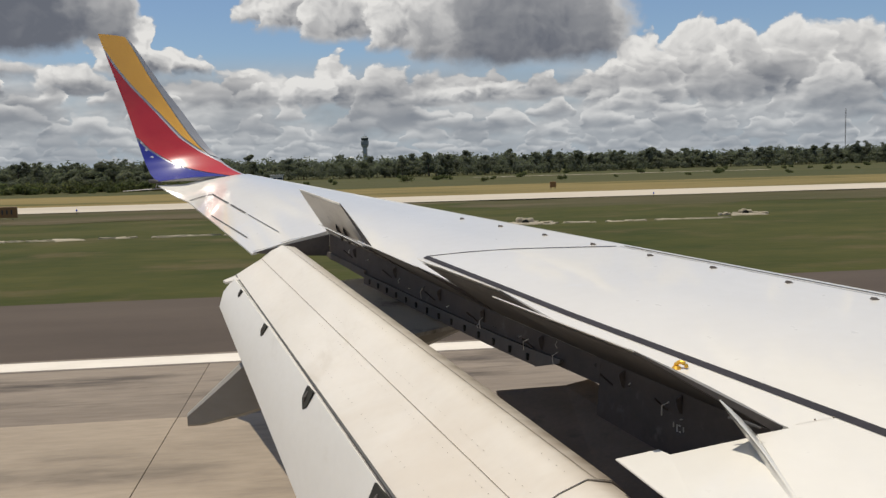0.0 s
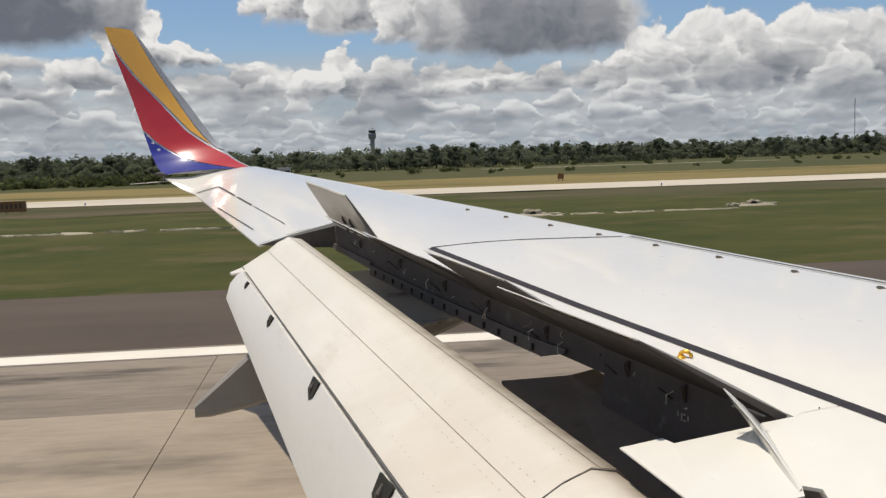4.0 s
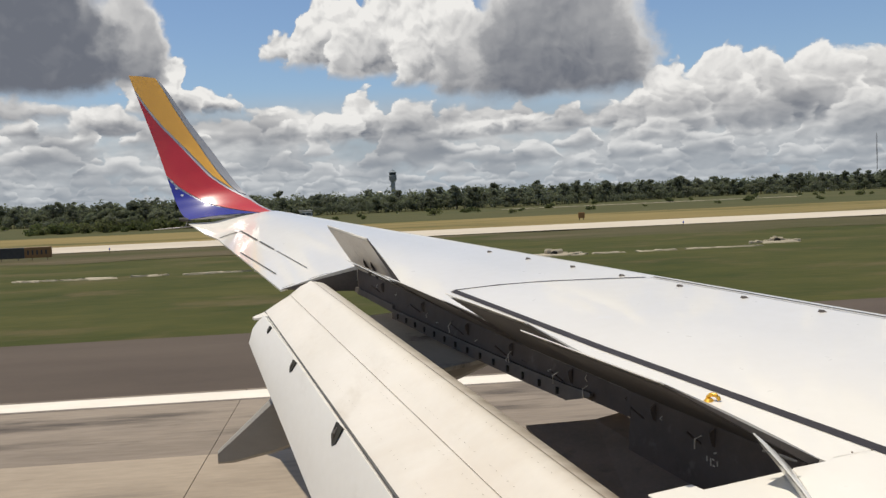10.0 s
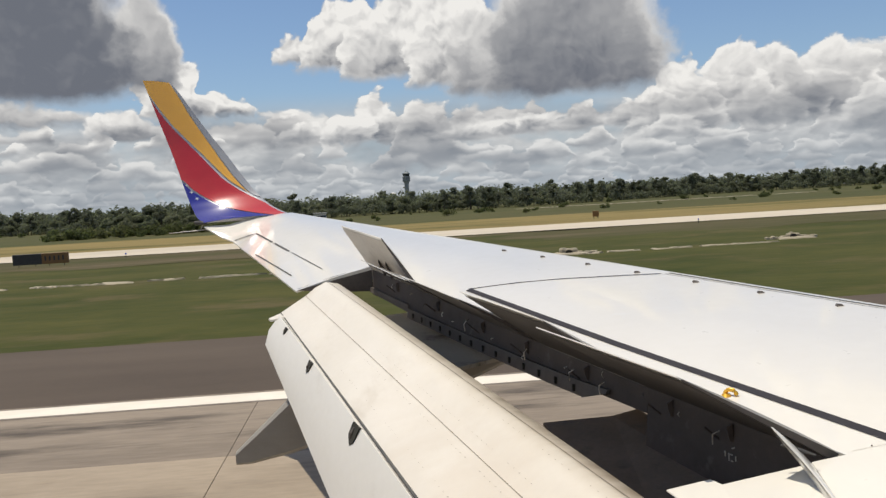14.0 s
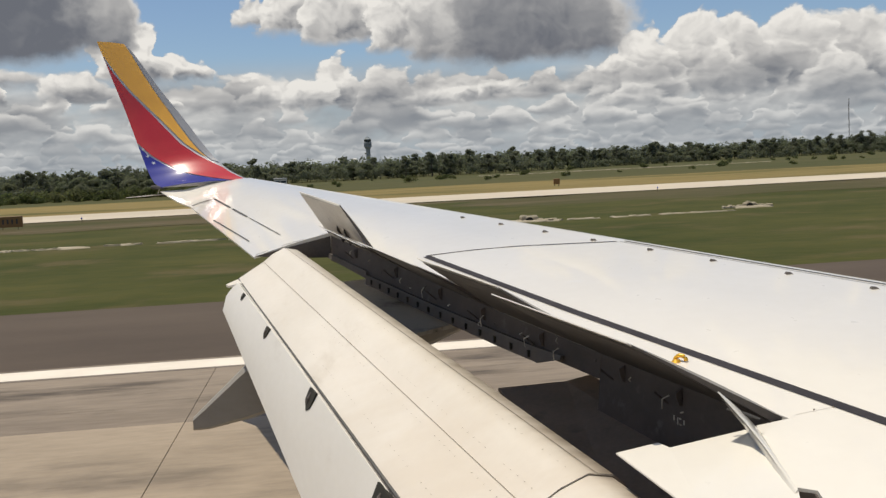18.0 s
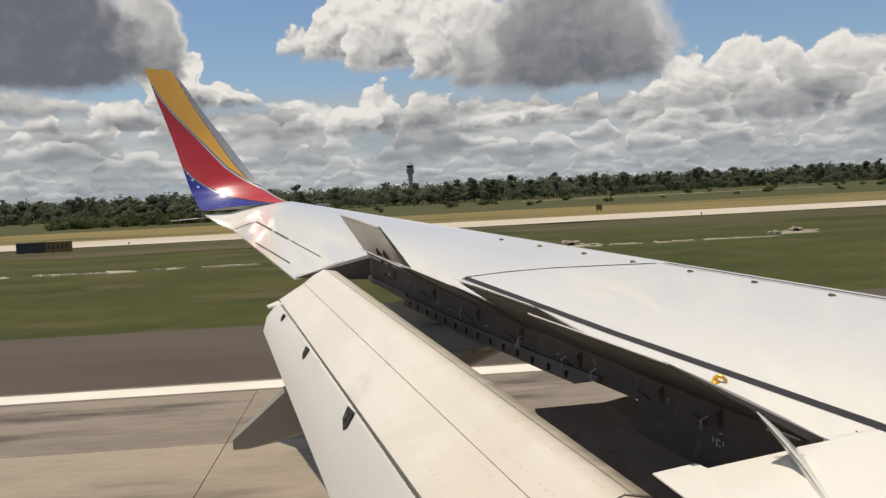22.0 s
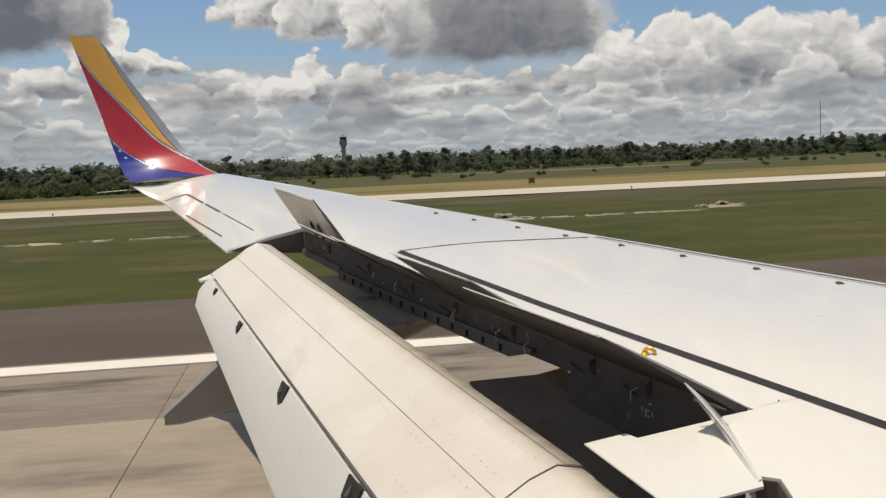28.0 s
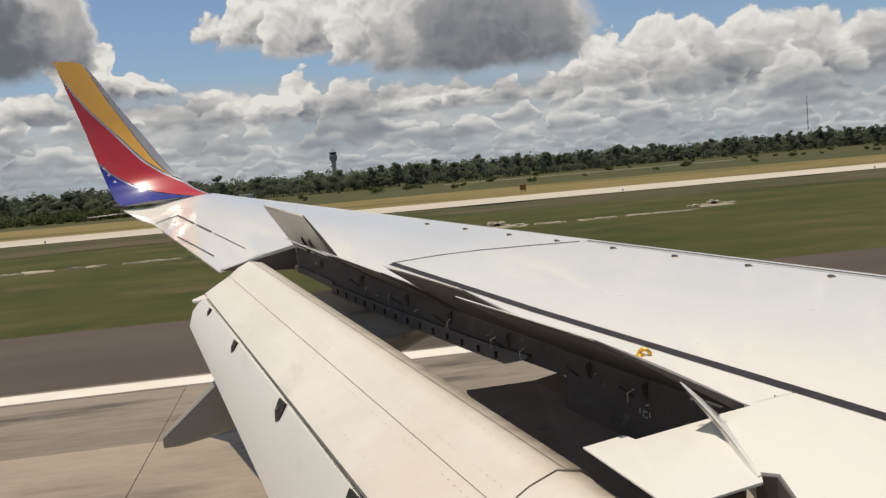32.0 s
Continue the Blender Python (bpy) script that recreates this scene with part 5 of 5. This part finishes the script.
drum("lower_floors", [(9.5, 68), (11.5, 70), (11.5, 83), (10.5, 84)], tower, M["tower"], "grey drum of office floors")
drum("cab_glass", [(9.5, 84), (10.8, 91)], tower, M["glass"], "dark glazed cab")
drum("cab_roof", [(11.5, 91), (11.5, 93), (7.0, 95.5), (6.0, 98)], tower, M["tower"])
drum("aerial", [(0.6, 98), (0.3, 104)], tower, M["tower"], sides=8)
for k in range(3):
    drum("balcony_ring", [(11.9, 72.5 + 4 * k), (11.9, 73.3 + 4 * k)], tower, M["glass"])

wt = thing("water_tower", "small white water tower above the trees", "water tower", at=(30, 1100, -0.3))
drum("legs", [(1.2, 0), (1.0, 13)], wt, M["wall"])
drum("tank", [(1.5, 12.5), (4.0, 13.5), (4.0, 16), (2.5, 17), (0.4, 17.4)], wt, M["wall"])

mast = thing("radio_mast", "thin tall lattice radio mast far behind the meadow", "mast", at=(406, 690, -0.3))
for a in range(3):
    dx, dy = 0.35 * math.cos(2.1 * a), 0.35 * math.sin(2.1 * a)
    v, f = tube([(dx, dy, 0), (dx, dy, 40)], 0.08, 5)
    obj("mast_leg", v, f, M["beam"], mast)
for k in range(12):
    z = 1.5 + 3 * k
    v, f = join(tube([(0.35, 0, z), (-0.18, 0.3, z + 1.5)], 0.05, 4), tube([(-0.18, 0.3, z + 1.5), (-0.18, -0.3, z + 3)], 0.05, 4))
    obj("brace", v, f, M["beam"], mast)
drum("top_lamp", [(0.4, 40), (0.4, 41.0)], mast, M["wall"], sides=8)


def shed(x, y, w, d, h, label):
    ob = thing("airport_building", label, "building", "far airport buildings", at=(x, y, -0.3))
    v, f = box(-w / 2, w / 2, -d / 2, d / 2, 0, h)
    wall = obj("wall", v, f, M["wall"], ob)
    v, f = box(-w / 2 - 0.3, w / 2 + 0.3, -d / 2 - 0.3, d / 2 + 0.3, h, h + 0.4, 0.1)
    obj("roof", v, f, M["roof"], ob)
    n = max(2, int(w / 5))
    for i in range(n):
        cx = -w / 2 + w * (i + 0.5) / n
        v, f = box(cx - 1.0, cx + 1.0, -d / 2 - 0.06, -d / 2 - 0.01, h * 0.35, h * 0.7)
        obj("window", v, f, M["glass"], ob)
    return ob


shed(345, 640, 26, 10, 5.0, "low white airport building beyond the meadow")
shed(420, 660, 16, 9, 4.5, "low white airport building with dark windows")
shed(-18, 345, 4.5, 2.2, 2.0, "small white hut by the trees")


# ------------------------------------------------------------------ the way in: taxi turn-offs, approach meadow, terminal
def ribbon(name, pts, width, z, material, label, category, kind="structure", group=""):
    """A flat strip along a smooth line through (x, y) points, with a low edge."""
    n = 12 * (len(pts) - 1)
    line = [smooth_curve([(x, y, 0.0) for x, y in pts], i / n) for i in range(n + 1)]
    rings = []
    for i, c in enumerate(line):
        d = (line[min(i + 1, n)] - line[max(i - 1, 0)]).normalized()
        side = Vector((-d.y, d.x, 0)) * width / 2
        rings.append([c - side + Vector((0, 0, z)), c + side + Vector((0, 0, z)), c + side + Vector((0, 0, z - 0.02)), c - side + Vector((0, 0, z - 0.02))])
    v, f = loft(rings)
    return tagged(obj(name, v, f, material), label, category, group, kind)


for x, name, tone in ((-765.0, "entry_taxiway", "asphalt"), (-210.0, "exit_taxiway", "taxi")):
    v, f = loft([[(x - 34, 29.3, h), (x + 34, 29.3, h), (x + 14, 52, h), (x + 13, 84, h), (x + 32, 100.8, h), (x - 32, 100.8, h), (x - 13, 84, h), (x - 14, 52, h)] for h in (0.03, -0.10)])
    tagged(obj(name, v, f, M[tone]), "flared taxiway between runway and parallel taxiway", "taxiway", kind="structure")
    for k in (-0.22, 0.22):
        ribbon("taxi_line", [(x - 46 + k, 16.0), (x - 16 + k, 30 - k), (x + k, 56), (x + k, 86), (x - 16 + k, 103), (x - 46 + k, 108)], 0.16, 0.058, M["taxi_yellow"], "yellow double taxi line with dark edges", "road marking")
    for i in range(9):
        v, f = box(x - 11.5 + 2.6 * i, x - 9.9 + 2.6 * i, 74.0, 74.5, 0.028, 0.045)
        tagged(obj("holding_bar", v, f, M["taxi_yellow"]), "short yellow holding bar on the taxiway", "road marking", "yellow holding bars")
    airfield_sign(x - 26, 66.0, 4.0, 0.9)

ribbon("perimeter_road", [(-1250, 58), (-1180, 74), (-1110, 104), (-1040, 128), (-940, 138), (-780, 142)], 5.5, -0.20, M["taxi"], "pale curved perimeter road across the meadow", "road")
sign = thing("road_sign", "small dark road sign on a thin post", "road sign", at=(-1150, 92, -0.3))
v, f = tube([(0, 0, 0), (0, 0, 1.9)], 0.04, 6)
obj("post", v, f, M["beam"], sign)
v, f = box(-0.35, 0.35, -0.03, 0.03, 1.3, 1.95, 0.02)
obj("panel", v, f, M["sign_black"], sign)

# pond with an uneven shore
rng = random.Random(21)
ring = []
for i in range(48):
    q = 2 * math.pi * i / 48
    k = 1 + 0.22 * noise.noise((math.cos(q) * 1.7, math.sin(q) * 1.7, 9.0))
    ring.append((-1270 + 105 * k * math.cos(q), 262 + 30 * k * math.sin(q)))
v, f = loft([[(x, y, -0.24) for x, y in ring], [(x, y, -0.32) for x, y in ring]])
tagged(obj("pond", v, f, M["water"]), "still dark pond in the approach meadow", "pond", kind="structure")
for i in range(110):
    x, y = rng.uniform(-1700, -1010), rng.uniform(150, 400)
    if ((x + 1270) / 130) ** 2 + ((y - 262) / 44) ** 2 > 1:
        plant(shrubs, x, y, rng.uniform(0.9, 2.4))
for i in range(36):
    q = rng.uniform(0, 2 * math.pi)
    plant(oaks, -1270 + 150 * math.cos(q), 262 + 58 * math.sin(q) + 12, rng.uniform(0.6, 1.0))


def terminal(x, y, w, d, h, label):
    """A long airport building with a window band, piers and a flat roof."""
    ob = thing("terminal_building", label, "building", "far airport buildings", at=(x, y, -0.3))
    v, f = box(-w / 2, w / 2, -d / 2, d / 2, 0, h)
    obj("wall", v, f, M["wall"], ob)
    v, f = box(-w / 2 - 1, w / 2 + 1, -d / 2 - 1, d / 2 + 1, h, h + 1.2, 0.3)
    obj("roof", v, f, M["roof"], ob)
    for i in range(int(w / 9)):
        cx = -w / 2 + 9 * (i + 0.5)
        v, f = box(cx - 3.4, cx + 3.4, -d / 2 - 0.12, -d / 2 - 0.02, h * 0.45, h * 0.78)
        obj("window", v, f, M["glass"], ob)
    return ob


terminal(330, 2840, 170, 40, 15, "long white airport terminal behind the woods")
terminal(560, 2900, 120, 60, 26, "grey multi-storey airport building behind the woods")
terminal(-120, 2860, 90, 36, 13, "low white airport concourse behind the woods")
ramp = thing("ramp_tower", "small white ramp control tower beside the terminal", "control tower", at=(246, 2780, -0.3))
drum("shaft", [(3.2, 0), (3.0, 24)], ramp, M["wall"])
drum("cab_glass", [(4.4, 24), (5.0, 28)], ramp, M["glass"], "dark glazed cab")
drum("cab_roof", [(5.4, 28), (5.4, 29), (3.0, 30)], ramp, M["wall"])
